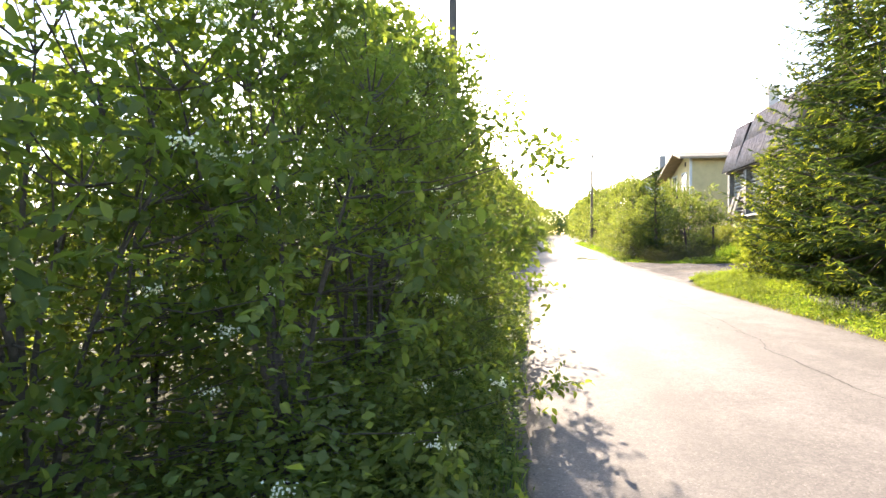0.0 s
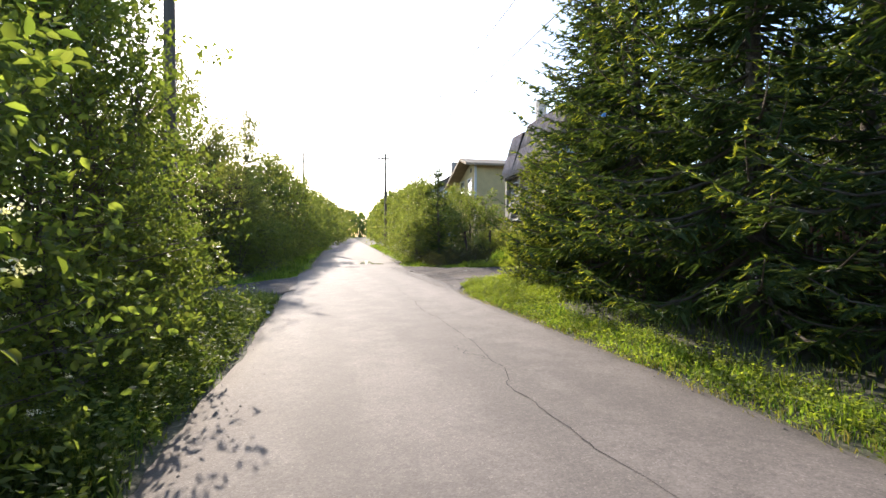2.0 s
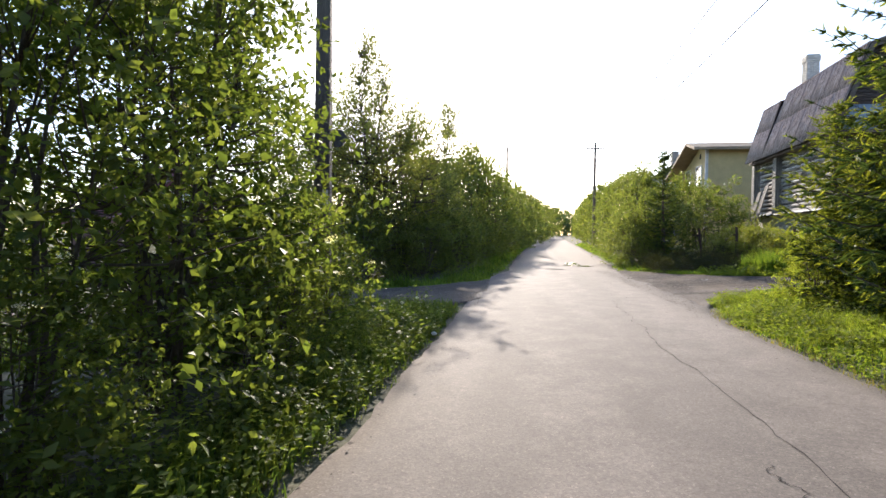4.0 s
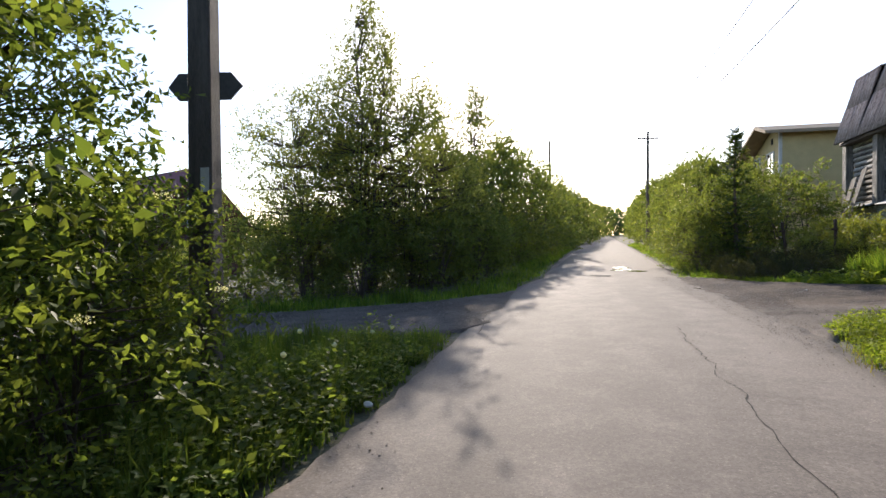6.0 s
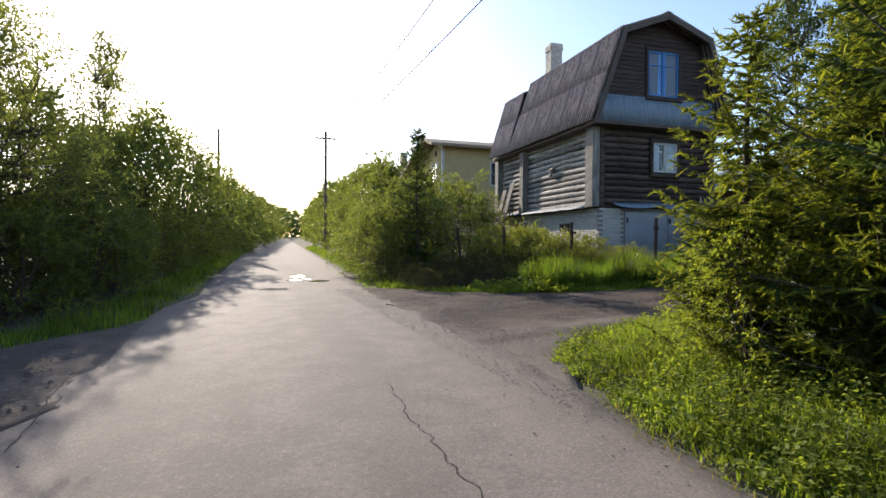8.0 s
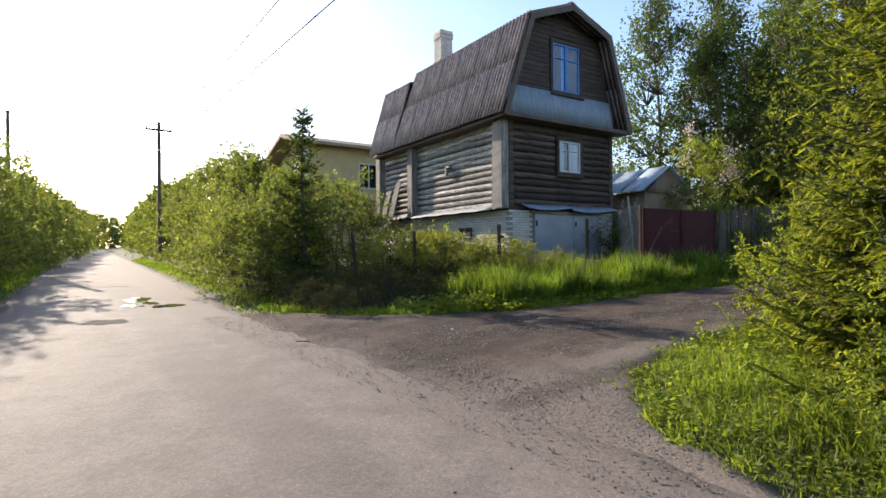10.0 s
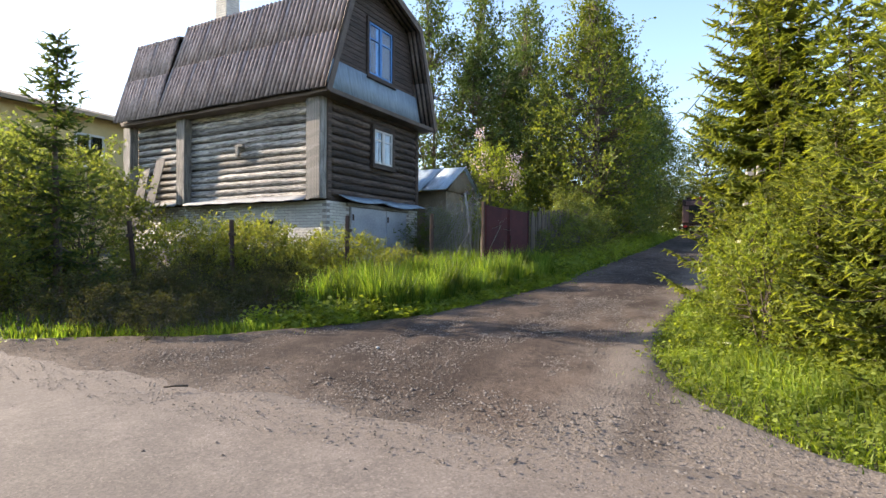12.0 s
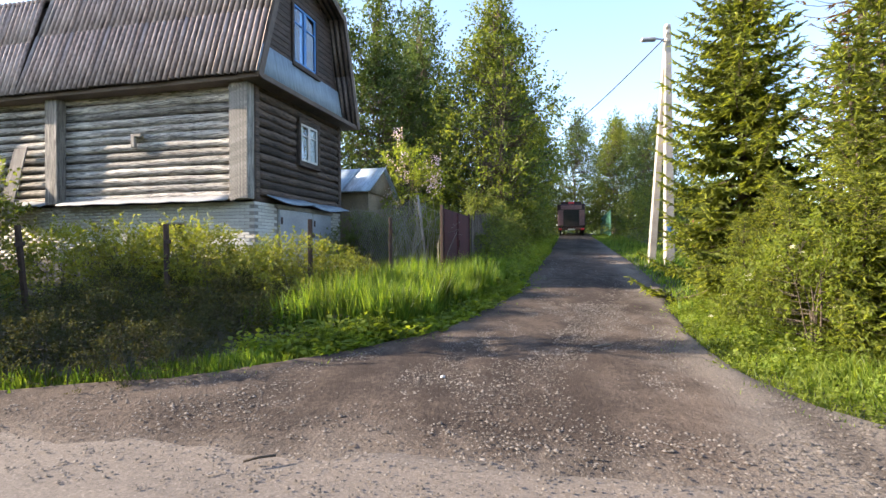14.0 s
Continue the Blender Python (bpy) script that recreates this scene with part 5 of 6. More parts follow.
def simple_window(parent, lo, hi, axis, out, mat=None):
    """A framed window on a wall: lo, hi the two corners in the wall; axis the wall's normal axis; out its sign."""
    mat = mat or M_WHITE
    (a0, z0), (a1, z1), at = lo[:2], hi[:2], lo[2]

    def bx(n, p, q, d0, d1, m, par):
        l, h = [0, 0, 0], [0, 0, 0]
        l[axis], h[axis] = sorted((at + out * d0, at + out * d1))
        l[1 - axis], h[1 - axis], l[2], h[2] = p[0], q[0], p[1], q[1]
        return part(n, rounded(l, h, 0), m, par)
    w = bx("window", (a0, z0), (a1, z1), -0.02, 0.02, M_DARK, parent)
    t = 0.1
    bx("frame", (a0 - t, z1), (a1 + t, z1 + t), 0, 0.06, mat, w)
    bx("frame", (a0 - t, z0 - t), (a1 + t, z0), 0, 0.06, mat, w)
    bx("frame", (a0 - t, z0), (a0, z1), 0, 0.06, mat, w)
    bx("frame", (a1, z0), (a1 + t, z1), 0, 0.06, mat, w)
    bx("mullion", ((a0 + a1) / 2 - 0.04, z0), ((a0 + a1) / 2 + 0.04, z1), 0.021, 0.05, mat, w)
    bx("pane", (a0, z0), (a1, z1), 0.024, 0.03, M_GLASS, w)
    return w


def prism_yz(prof, u0, u1):
    """A solid from a (v, z) outline, drawn out along u."""
    bm = prism(prof, u0, u1)
    for v in bm.verts:
        v.co.x, v.co.y = v.co.y, v.co.x
    bmesh.ops.recalc_face_normals(bm, faces=bm.faces[:])
    return bm


yh = thing("yellow_house", "yellow two-storey house with a low tan roof and white windows", "house", pose(15.2, 43.2, float(gz(17, 45)) - 0.3, 0, 0, -3))
yz = 8.0 - float(gz(17, 45)) + 0.3
part("wall", rounded((0, 0, 0), (9, 6.5, yz - 1.9), 0), M_YELLOW, yh)
part("upper_wall", prism_yz([(0, yz - 1.9), (6.5, yz - 1.9), (6.5, yz - 1.6), (1.3, yz + 0.12), (0, yz - 0.25)], 0, 9), M_YELLOW, yh)
part("roof", prism_yz([(-0.75, yz - 0.38), (1.3, yz + 0.2), (7.2, yz - 1.75), (7.2, yz - 1.57), (1.3, yz + 0.4), (-0.75, yz - 0.2)], -1.0, 9.6), M_EAVE, yh, "low tan roof with a wide verge")
part("vent", rounded((-0.04, 1.15, yz - 0.75), (0.02, 1.4, yz - 0.4), 0.01), M_DARK, yh, "small dark gable vent")
for y0 in (1.0, 3.6):
    simple_window(yh, (y0, yz - 2.6, 0.0), (y0 + 1.1, yz - 1.3), 0, -1)
for x0 in (3.4,):
    simple_window(yh, (x0, yz - 2.6, 0.0), (x0 + 1.2, yz - 1.2), 1, -1)
part("corner_board", rounded((-0.05, -0.05, 0), (0.12, 0.12, yz - 0.2), 0.01), M_WHITE, yh)

bh = thing("far_house", "distant blue-grey house with a dark roof", "house", pose(20.0, 74, float(gz(23, 78)) - 0.3, 0, 0, -6))
part("wall", rounded((0, 0, 0), (8, 9, 7.5), 0), M_BLUEGREY, bh)
part("roof", prism([(-0.6, 7.4), (8.6, 7.4), (4, 10.3)], -0.6, 9.6), M_ROOF_DARK, bh)
part("chimney", rounded((2.6, 2.6, 8), (3.4, 3.4, 11.2), 0.03), M_MORTAR, bh)
simple_window(bh, (1.0, 5.2, 0.0), (2.2, 6.8), 1, -1)
simple_window(bh, (2.0, 5.2, 0.0), (3.2, 6.8), 0, -1)

rh = thing("red_house", "dark red wooden house with a steep maroon roof", "house", pose(-16.85, 34.2, float(gz(-17, 34)) - 0.1, 0, 0, 62))
part("wall", prism([(-2.6, 0), (2.6, 0), (2.6, 3.1), (0, 5.9), (-2.6, 3.1)], 0, 8), M_RED_WALL, rh)
for s in (-1, 1):
    part("roof_side", prism([(0, 6.15), (s * 3.1, 2.75), (s * 3.1, 2.58), (0, 5.97)], -0.5, 8.4), M_RED_ROOF, rh)
simple_window(rh, (-0.55, 2.9, 0.0), (0.55, 4.3), 1, -1)
simple_window(rh, (-0.5, 0.8, 0.0), (0.6, 1.8), 1, -1)

# ---- fire engine on the lane ----
# Red and panel colours darkened to carry the shade of the trees over the engine
M_RED_SHADED = material("shaded_engine_red", (0.028, 0.007, 0.007), 0.35, 0.15, 2, 20, 0.0)
M_PANEL = material("shaded_panel", (0.16, 0.085, 0.085), 0.5, 0.2, 3, 20, 0.1)
M_TYRE = material("tyre", (0.025, 0.025, 0.025), 0.85, 0.2, 5, 40, 0.2)
M_LAMP_RED = material("tail_lamp", (0.5, 0.02, 0.02), 0.3, 0.1, 5, 40, 0.0)
tx, ty = 51.0, 15.2
truck = thing("fire_engine", "red fire engine with an open rear locker, coloured dark for tree shade", "truck", pose(tx, ty, float(gz(tx, ty)), 0, -1.5, -4))
part("body", rounded((0, -1.2, 0.75), (3.8, 1.2, 2.85), 0.08), M_RED_SHADED, truck)
part("cab", rounded((3.85, -1.18, 0.7), (6.2, 1.18, 2.75), 0.15), M_RED_SHADED, truck)
part("locker", rounded((-0.02, -0.66, 0.85), (0.2, 0.66, 2.3), 0.01), M_DARK, truck, "dark open rear locker")
part("side_stripe", rounded((-0.015, 0.7, 0.95), (0.1, 1.13, 2.3), 0.01), M_PANEL, truck, "dull pink rear panel")
part("side_stripe", rounded((-0.015, -1.13, 0.95), (0.1, -0.7, 2.3), 0.01), M_PANEL, truck)
part("top_band", rounded((-0.015, -0.9, 2.36), (0.1, 0.9, 2.72), 0.01), M_PANEL, truck, "pale band over the locker")
part("roof_rack", rounded((0.3, -0.9, 2.86), (3.4, 0.9, 3.05), 0.04), M_RUST, truck)
part("beacon", rounded((0.1, -0.25, 2.86), (0.35, 0.25, 3.0), 0.03), M_LAMP_RED, truck)
part("bumper", rounded((-0.12, -1.15, 0.5), (0.1, 1.15, 0.74), 0.03), M_RUST, truck)
part("plate", rounded((-0.14, -0.3, 0.52), (-0.121, 0.3, 0.66), 0.004), M_WHITE, truck, "white number plate")
for s in (-1, 1):
    part("tail_lamp", rounded((-0.14, s * 0.95 - 0.13, 0.55), (-0.121, s * 0.95 + 0.13, 0.69), 0.01), M_LAMP_RED, truck)
    for u in (0.9, 4.9):
        w = part("wheel", Builder().tube([(u, s * 1.0 - 0.14, 0.5), (u, s * 1.0 - 0.1, 0.5), (u, s * 1.0 + 0.1, 0.5), (u, s * 1.0 + 0.14, 0.5)], (0.42, 0.5, 0.5, 0.42), 18), M_TYRE, truck)
        part("rim", Builder().tube([(u, s * 1.0 + s * 0.10, 0.5), (u, s * 1.0 + s * 0.15, 0.5)], 0.26, 14), M_STEEL, w)

# ---- marks and litter on the road ----
def ribbon(points, width, lift, seed, jitter=0.05, per=14):
    """A ragged strip along a line on the road."""
    g = np.random.default_rng(seed)
    pts = np.asarray(points, float)
    t = np.linspace(0, len(pts) - 1, (len(pts) - 1) * per + 1)
    x = np.interp(t, np.arange(len(pts)), pts[:, 0]) + np.convolve(g.normal(size=len(t)), np.ones(3) / 3, "same") * jitter
    y = np.interp(t, np.arange(len(pts)), pts[:, 1])
    w = width * (0.35 + 1.1 * g.random(len(t)))
    d = np.stack([np.gradient(x), np.gradient(y)], -1)
    d /= np.linalg.norm(d, axis=1, keepdims=True)
    nrm = np.stack([d[:, 1], -d[:, 0]], -1)
    a, b = np.stack([x, y], -1) + nrm * w[:, None] / 2, np.stack([x, y], -1) - nrm * w[:, None] / 2
    v = np.vstack([a, b])
    l, r = lerp(v[:, 1], ROAD_L), lerp(v[:, 1], ROAD_R)
    f = np.clip((v[:, 0] - l) / (r - l), 0, 1)
    z = gz(v[:, 0], v[:, 1]) + 0.016 + 0.03 * (1 - (2 * f - 1) ** 2) + 0.006 * wob(v[:, 0], v[:, 1], 1.1) + lift
    n = len(t)
    k = np.arange(n - 1)
    return mesh_of("crack", np.column_stack([v, z]), np.stack([k, k + 1, n + k + 1, n + k], -1))


CRACK = [(4.1, -3), (3.5, 1.0), (3.2, 3.5), (3.11, 4.9), (3.12, 5.6), (3.1, 6.45), (3.25, 6.82), (3.28, 7.46), (3.42, 8.39), (3.46, 9.28), (3.49, 10.47), (3.45, 11.5), (3.49, 12.3), (3.6, 12.82), (3.55, 13.47), (3.63, 13.85), (3.61, 14.2), (3.68, 14.6), (3.65, 14.9), (3.71, 15.4), (3.77, 16.0)]
part("road_crack", ribbon(CRACK, 0.009, 0.004, 5, 0.03, 9), M_CRACK, road)
for k, pts in enumerate(([(3.28, 7.46), (3.1, 7.9), (3.14, 8.3)], [(1.0, 21.0), (1.15, 19), (1.0, 17.2), (1.1, 15.5)])):
    part("road_crack", ribbon(pts, 0.01, 0.004, 6 + k), M_CRACK, road)


def blob(cx, cy, rx, ry, lift, seed, n=36, turn=0.0):
    """A ragged flat patch on the road."""
    g = np.random.default_rng(seed)
    a = np.arange(n) * 2 * math.pi / n
    r = 1 + 0.22 * np.sin(a * 2 + seed) + 0.16 * np.sin(a * 5 + 2 * seed) + 0.08 * g.normal(size=n)
    x, y = np.cos(a) * r * rx, np.sin(a) * r * ry
    x, y = cx + x * math.cos(turn) - y * math.sin(turn), cy + x * math.sin(turn) + y * math.cos(turn)
    x, y = np.append(x, cx), np.append(y, cy)
    l, rr = lerp(y, ROAD_L), lerp(y, ROAD_R)
    f = np.clip((x - l) / (rr - l), 0, 1)
    z = gz(x, y) + 0.016 + 0.03 * (1 - (2 * f - 1) ** 2) + 0.006 * wob(x, y, 1.1) + lift
    k = np.arange(n)
    return mesh_of("patch", np.column_stack([x, y, z]), np.stack([k, (k + 1) % n, np.full(n, n)], -1))


for k, (cx, cy, rx, ry) in enumerate(((4.5, 28.5, 0.26, 0.55), (4.78, 26.7, 0.26, 0.3), (4.2, 27.2, 0.16, 0.35), (4.6, 27.5, 0.12, 0.3))):
    tagged(part("puddle", blob(cx, cy, rx, ry, 0.01, k), M_WET), "shallow bright puddle on the asphalt", "puddle")
part("pothole", blob(3.5, 24.9, 0.3, 0.32, 0.006, 9), M_CRACK, road, "dark pothole")


def pebbles(name, label, area, n, lo, hi, mat, seed, base):
    g = np.random.default_rng(seed)
    R = area(g, n)
    n = len(R)
    s = lo + (hi - lo) * g.random(n) ** 4
    oct_v = np.array([(1, 0, 0), (0, 1, 0), (-1, 0, 0), (0, -1, 0), (0, 0, 0.7), (0, 0, -0.5)], float)
    oct_t = np.array([(0, 1, 4), (1, 2, 4), (2, 3, 4), (3, 0, 4)])
    a = g.random(n) * 6.28
    v = oct_v[None] * s[:, None, None] * (0.7 + 0.6 * g.random((n, 6, 1)))
    x, y = v[..., 0] * np.cos(a)[:, None] - v[..., 1] * np.sin(a)[:, None], v[..., 0] * np.sin(a)[:, None] + v[..., 1] * np.cos(a)[:, None]
    z = base(R[:, 0], R[:, 1])
    V = np.stack([x + R[:, :1], y + R[:, 1:], v[..., 2] + (z + s * 0.2)[:, None]], -1).reshape(-1, 3)
    ob = part(name, mesh_of(name, V, (oct_t[None] + (np.arange(n) * 6)[:, None, None]).reshape(-1, 3)), mat)
    return tagged(ob, label, "gravel", kind="stuff")


lane_top = lambda x, y: gz(x, y) + 0.04
pebbles("gravel", "loose grey and brown gravel on the dirt lane", along(lambda x: lerp(x, LANE_S) + 0.02, lambda x: lerp(x, LANE_N) - 0.1, 4.8, 11.5), 52000, 0.003, 0.014, M_STONE, 1, lane_top)
pebbles("gravel", "loose gravel further up the dirt lane", along(lambda x: lerp(x, LANE_S) + 0.1, lambda x: lerp(x, LANE_N) - 0.1, 11.5, 24), 9000, 0.005, 0.02, M_STONE, 8, lane_top)


def heaps(g, n):
    """Loose stones raked together into a few dark patches."""
    c = np.array([(5.6, 17.7), (6.0, 18.3), (6.9, 19.9), (6.3, 20.6), (7.2, 18.3), (8.1, 19.0), (5.7, 19.3), (6.1, 21.6)])[g.integers(0, 8, n)]
    return c + g.normal(size=(n, 2)) * (0.22, 0.36)


pebbles("gravel", "patches of coarse dark stones on the dirt lane", heaps, 2600, 0.005, 0.02, M_STONE, 12, lane_top)
pebbles("gravel", "scattered gravel on the asphalt edge", band(2.8, 5.3, 13.5, 23.5), 800, 0.004, 0.014, M_STONE, 2, lambda x, y: gz(x, y) + 0.036)
pebbles("gravel", "scattered gravel along the road edge", band(lambda y: lerp(y, ROAD_L) - 0.15, lambda y: lerp(y, ROAD_L) + 0.6, 0, 20), 1300, 0.003, 0.014, M_STONE, 3, lambda x, y: gz(x, y) + 0.022)
pebbles("gravel", "scattered gravel along the sunny road edge", band(lambda y: lerp(y, ROAD_R) - 0.5, lambda y: lerp(y, ROAD_R) + 0.15, 0, 15), 1300, 0.003, 0.014, M_STONE, 13, lambda x, y: gz(x, y) + 0.022)
pebbles("gravel", "dark loose gravel on the dirt track", along(lambda x: lerp(x, LEFT_S), lambda x: lerp(x, LEFT_N), -6, 1.2), 5000, 0.004, 0.026, M_STONE, 4, lambda x, y: gz(x, y) + 0.026)
for nm, lab, x, y, r in (("white_rock", "small white stone at the road edge", 0.64, 12.2, 0.05), ("paper_scrap", "small white scrap lying on the dirt lane", 7.03, 20.05, 0.03)):
    bm = bmesh.new()
    bmesh.ops.create_icosphere(bm, subdivisions=2, radius=r)
    for v in bm.verts:
        v.co *= 0.8 + 0.35 * noise.noise(v.co * 14)
        v.co.z *= 0.6
    tagged(part(nm, bm, M_WHITE, m=Matrix.Translation((x, y, float(gz(x, y)) + 0.04 + r * 0.3))), lab, "stone" if "rock" in nm else "litter")
st = part("stick", Builder().tube([(5.15, 20.9, 0), (5.2, 20.84, 0.006), (5.26, 20.76, 0)], 0.008, 5), M_BARK, m=Matrix.Translation((0, 0, float(gz(5.2, 20.84)) + 0.07)))
tagged(st, "short dark stick lying on the gravel", "stick")
st = part("stick", Builder().tube([(8.35, 18.6, 0), (8.42, 18.5, 0.006), (8.5, 18.38, 0)], 0.009, 5), M_BOARD, m=Matrix.Translation((0, 0, float(gz(8.4, 18.5)) + 0.055)))
tagged(st, "short pale stick lying on the dirt lane", "stick")


# ---- left hedge, pole corner and beyond ----
rise = [shrub_parts("hedge", 3.2, 1.35, 100 + k, (M_BARK, M_LEAF_HEDGE), clumps=190, twigs=7, leaves=8, leaf=0.068, low=0.02, stems=7, twig=0.3, fine=True, shape="dome", flowers=44, bloom=M_PETAL, stem_r=0.028) for k in range(3)]
tallh = [shrub_parts("hedge", 4.6, 1.45, 110 + k, (M_BARK, M_LEAF_TALL), clumps=230, twigs=7, leaves=8, leaf=0.08, low=0.03, stems=7, twig=0.34, lift=0.6, shape="dome", flowers=12, bloom=M_PETAL, stem_r=0.035) for k in range(2)]
lowb = shrub_parts("bush", 2.0, 1.0, 121, (M_BARK, M_LEAF_BRIGHT), clumps=95, twigs=7, leaves=8, leaf=0.062, low=0.05, stems=6, twig=0.26, fine=True, shape="dome", flowers=8, bloom=M_PETAL, stem_r=0.022)
foot = shrub_parts("bush", 2.0, 1.0, 122, (M_BARK, M_LEAF_TALL), clumps=110, twigs=7, leaves=8, leaf=0.058, low=0.05, stems=6, twig=0.26, fine=True, shape="dome", flowers=8, bloom=M_PETAL, stem_r=0.022)
HEDGE = "white-flowered hedge shrub with dense green leaves"
for k, (x, y, s) in enumerate(((-3.2, -1.2, 0.95), (-2.85, 0.6, 0.95), (-2.35, 2.2, 0.97), (-1.5, 3.2, 1.0), (-1.35, 4.7, 1.08))):
    plant("hedge_shrub", HEDGE, "shrub", rise[k % 3], x, y, k * 1.9, s, "roadside hedge")
for k, (x, y, s) in enumerate(((-1.55, 6.2, 0.9), (-1.35, 7.8, 0.95), (-1.35, 9.3, 1.0), (-2.4, 10.3, 1.02), (-3.4, 8.4, 0.9), (-3.4, 4.6, 0.7), (-3.3, 1.2, 0.62), (-1.95, 11.3, 0.78))):
    plant("hedge_shrub", "tall leafy hedge shrub beside the road", "shrub", tallh[k % 2], x, y, k * 2.3 + 0.5, s, "roadside hedge")
for k, (x, y, s) in enumerate(((-0.95, 11.0, 0.95), (-1.3, 12.1, 0.95), (-2.3, 13.0, 1.0), (-0.75, 9.6, 0.7), (-0.7, 7.2, 0.65), (-0.75, 5.2, 0.6), (-3.4, 13.6, 0.9))):
    plant("bush", "low bright-leaved bush at the hedge's foot", "shrub", foot, x, y, k * 1.3, s, "low roadside bushes")

birch = [shrub_parts("birch", 7.6, 1.7, 130, (M_BARK, M_LEAF_BIRCH), clumps=330, twigs=7, leaves=8, leaf=0.066, low=0.12, stems=4, twig=0.4, shape="tall", stem_r=0.055, wide=0.36)]
birch += [shrub_parts("birch", 5.7, 2.3, 131 + k, (M_BARK, M_LEAF_BIRCH), clumps=400, twigs=7, leaves=8, leaf=0.066, low=0.05, stems=7, twig=0.4, shape="round", stem_r=0.045, wide=0.36) for k in range(2)]
for k, (x, y, s, v) in enumerate(((-2.95, 22.4, 1.02, 0), (-4.7, 22.4, 0.98, 1), (-2.0, 23.2, 0.95, 2), (-3.2, 23.6, 1.1, 2), (-1.6, 26.0, 0.72, 1), (-5.6, 25.4, 0.85, 2), (-1.2, 31.5, 1.0, 0))):
    plant("birch", ("slender tall birch with thin backlit leaves", "broad multi-stemmed birch with thin backlit leaves", "broad multi-stemmed birch with thin backlit leaves")[v], "tree", birch[v], x, y, k * 1.7, s, "birch clump")
dark = [shrub_parts("shrub", 2.6, 1.5, 140 + k, (M_BARK, M_LEAF_DARK), clumps=120, twigs=6, leaves=7, leaf=0.1, low=0.03, stems=6, twig=0.34, shape="dome", stem_r=0.03) for k in range(3)]
for k, (x, y, s) in enumerate(((-2.6, 20.9, 0.75), (-4.3, 21.3, 0.85), (-0.9, 22.4, 0.75), (-3.5, 23.5, 1.0), (-1.6, 24.2, 1.0), (-5.6, 24.0, 1.0), (-6.2, 21.6, 0.8), (-8.5, 22.0, 0.6), (-0.3, 25.0, 0.8), (-5.2, 14.4, 0.55), (-7.2, 14.0, 0.55), (-9.5, 13.4, 0.6), (-10.5, 24.5, 0.6), (-7.5, 27.5, 1.1), (-4.5, 28.5, 1.2), (-1.8, 28.0, 1.0), (-5.2, 0.4, 1.1), (-5.0, 2.4, 1.15), (-4.9, 4.4, 1.15), (-5.0, 6.4, 1.15), (-6.6, 1.4, 1.2), (-6.4, 3.6, 1.2))):
    plant("shrub", "dark low shrub below the birches", "shrub", dark[k % 3], x, y, k * 2.1, s)
mid = [shrub_parts("tree", 5.4, 1.9, 150 + k, (M_BARK, M_LEAF_DARK), clumps=130, twigs=6, leaves=7, leaf=0.15, low=0.03, stems=5, twig=0.45, shape="dome" if k else "tall", stem_r=0.05) for k in range(3)]
far = [shrub_parts("tree", 5.4, 1.9, 155 + k, (M_BARK, M_LEAF_DARK), clumps=120, twigs=5, leaves=6, leaf=0.26, low=0.03, stems=3, twig=0.5, shape="dome", stem_r=0.05) for k in range(2)]
LEFT_ROW = ((-0.9, 27.2, 0.7), (-0.7, 29.6, 0.8), (-0.5, 32.0, 0.95), (-0.4, 34.6, 1.1), (0.6, 37.5, 1.0), (1.0, 40.5, 1.0), (1.3, 44, 0.95), (1.6, 48, 0.95), (2.0, 52.5, 1.0), (2.6, 57, 0.95), (3.2, 62, 1.0), (4.0, 68, 1.0), (4.8, 75, 1.0), (5.8, 83, 1.0), (7, 92, 1.1), (8.6, 103, 1.1), (10.6, 117, 1.1), (13, 134, 1.2), (16, 150, 1.2), (19, 154, 1.2), (-3.2, 31, 1.1), (-3.0, 38, 1.1))
for k, (x, y, s) in enumerate(LEFT_ROW):
    plant("tree", "dense roadside tree with leaves down to the verge", "tree", mid[k % 3] if y < 55 else far[k % 2], x, y, k * 1.37, s, "trees along the road")
for k in range(16):
    y = 26.5 + 2.1 * k
    plant("shrub", "low dark shrub at the foot of the roadside trees", "shrub", dark[k % 3], float(lerp(y, ROAD_L)) - 2.0 - 0.5 * (k % 2), y, k * 1.3, 0.62 + 0.1 * (k % 3), "shrubs along the road")
RIGHT_ROW = ((7.3, 27.3, 0.5), (8.9, 30.2, 0.6), (8.4, 32.4, 0.75), (8.9, 35, 0.82), (9.2, 36.8, 0.85), (9.4, 40, 0.9), (9.8, 43.5, 0.9), (10.2, 47.5, 0.9), (10.8, 52.5, 0.95), (11.4, 58, 1.0), (12, 64, 1.0), (12.8, 71, 1.0), (13.6, 79, 1.0), (14.6, 88, 1.05), (16, 98, 1.1), (17.6, 110, 1.1), (19.6, 126, 1.2), (21.5, 142, 1.2), (22, 154, 1.2), (11.4, 34.5, 0.7), (12.2, 38.5, 0.8))
for k, (x, y, s) in enumerate(RIGHT_ROW):
    plant("tree", "dense roadside tree with leaves down to the verge", "tree", mid[(k + 1) % 3] if y < 55 else far[k % 2], x, y, k * 1.9 + 1, s, "trees along the road")
for k, (x, y, s) in enumerate(((6.6, 26.4, 0.5), (8.3, 28.6, 1.0), (6.9, 28.2, 0.8), (10.4, 30.0, 1.05), (11.9, 32.0, 1.2), (7.2, 30.0, 0.9))):
    plant("shrub", "dark bushy shrub between the road and the log house", "shrub", dark[k % 3], x, y, k * 2.6, s)

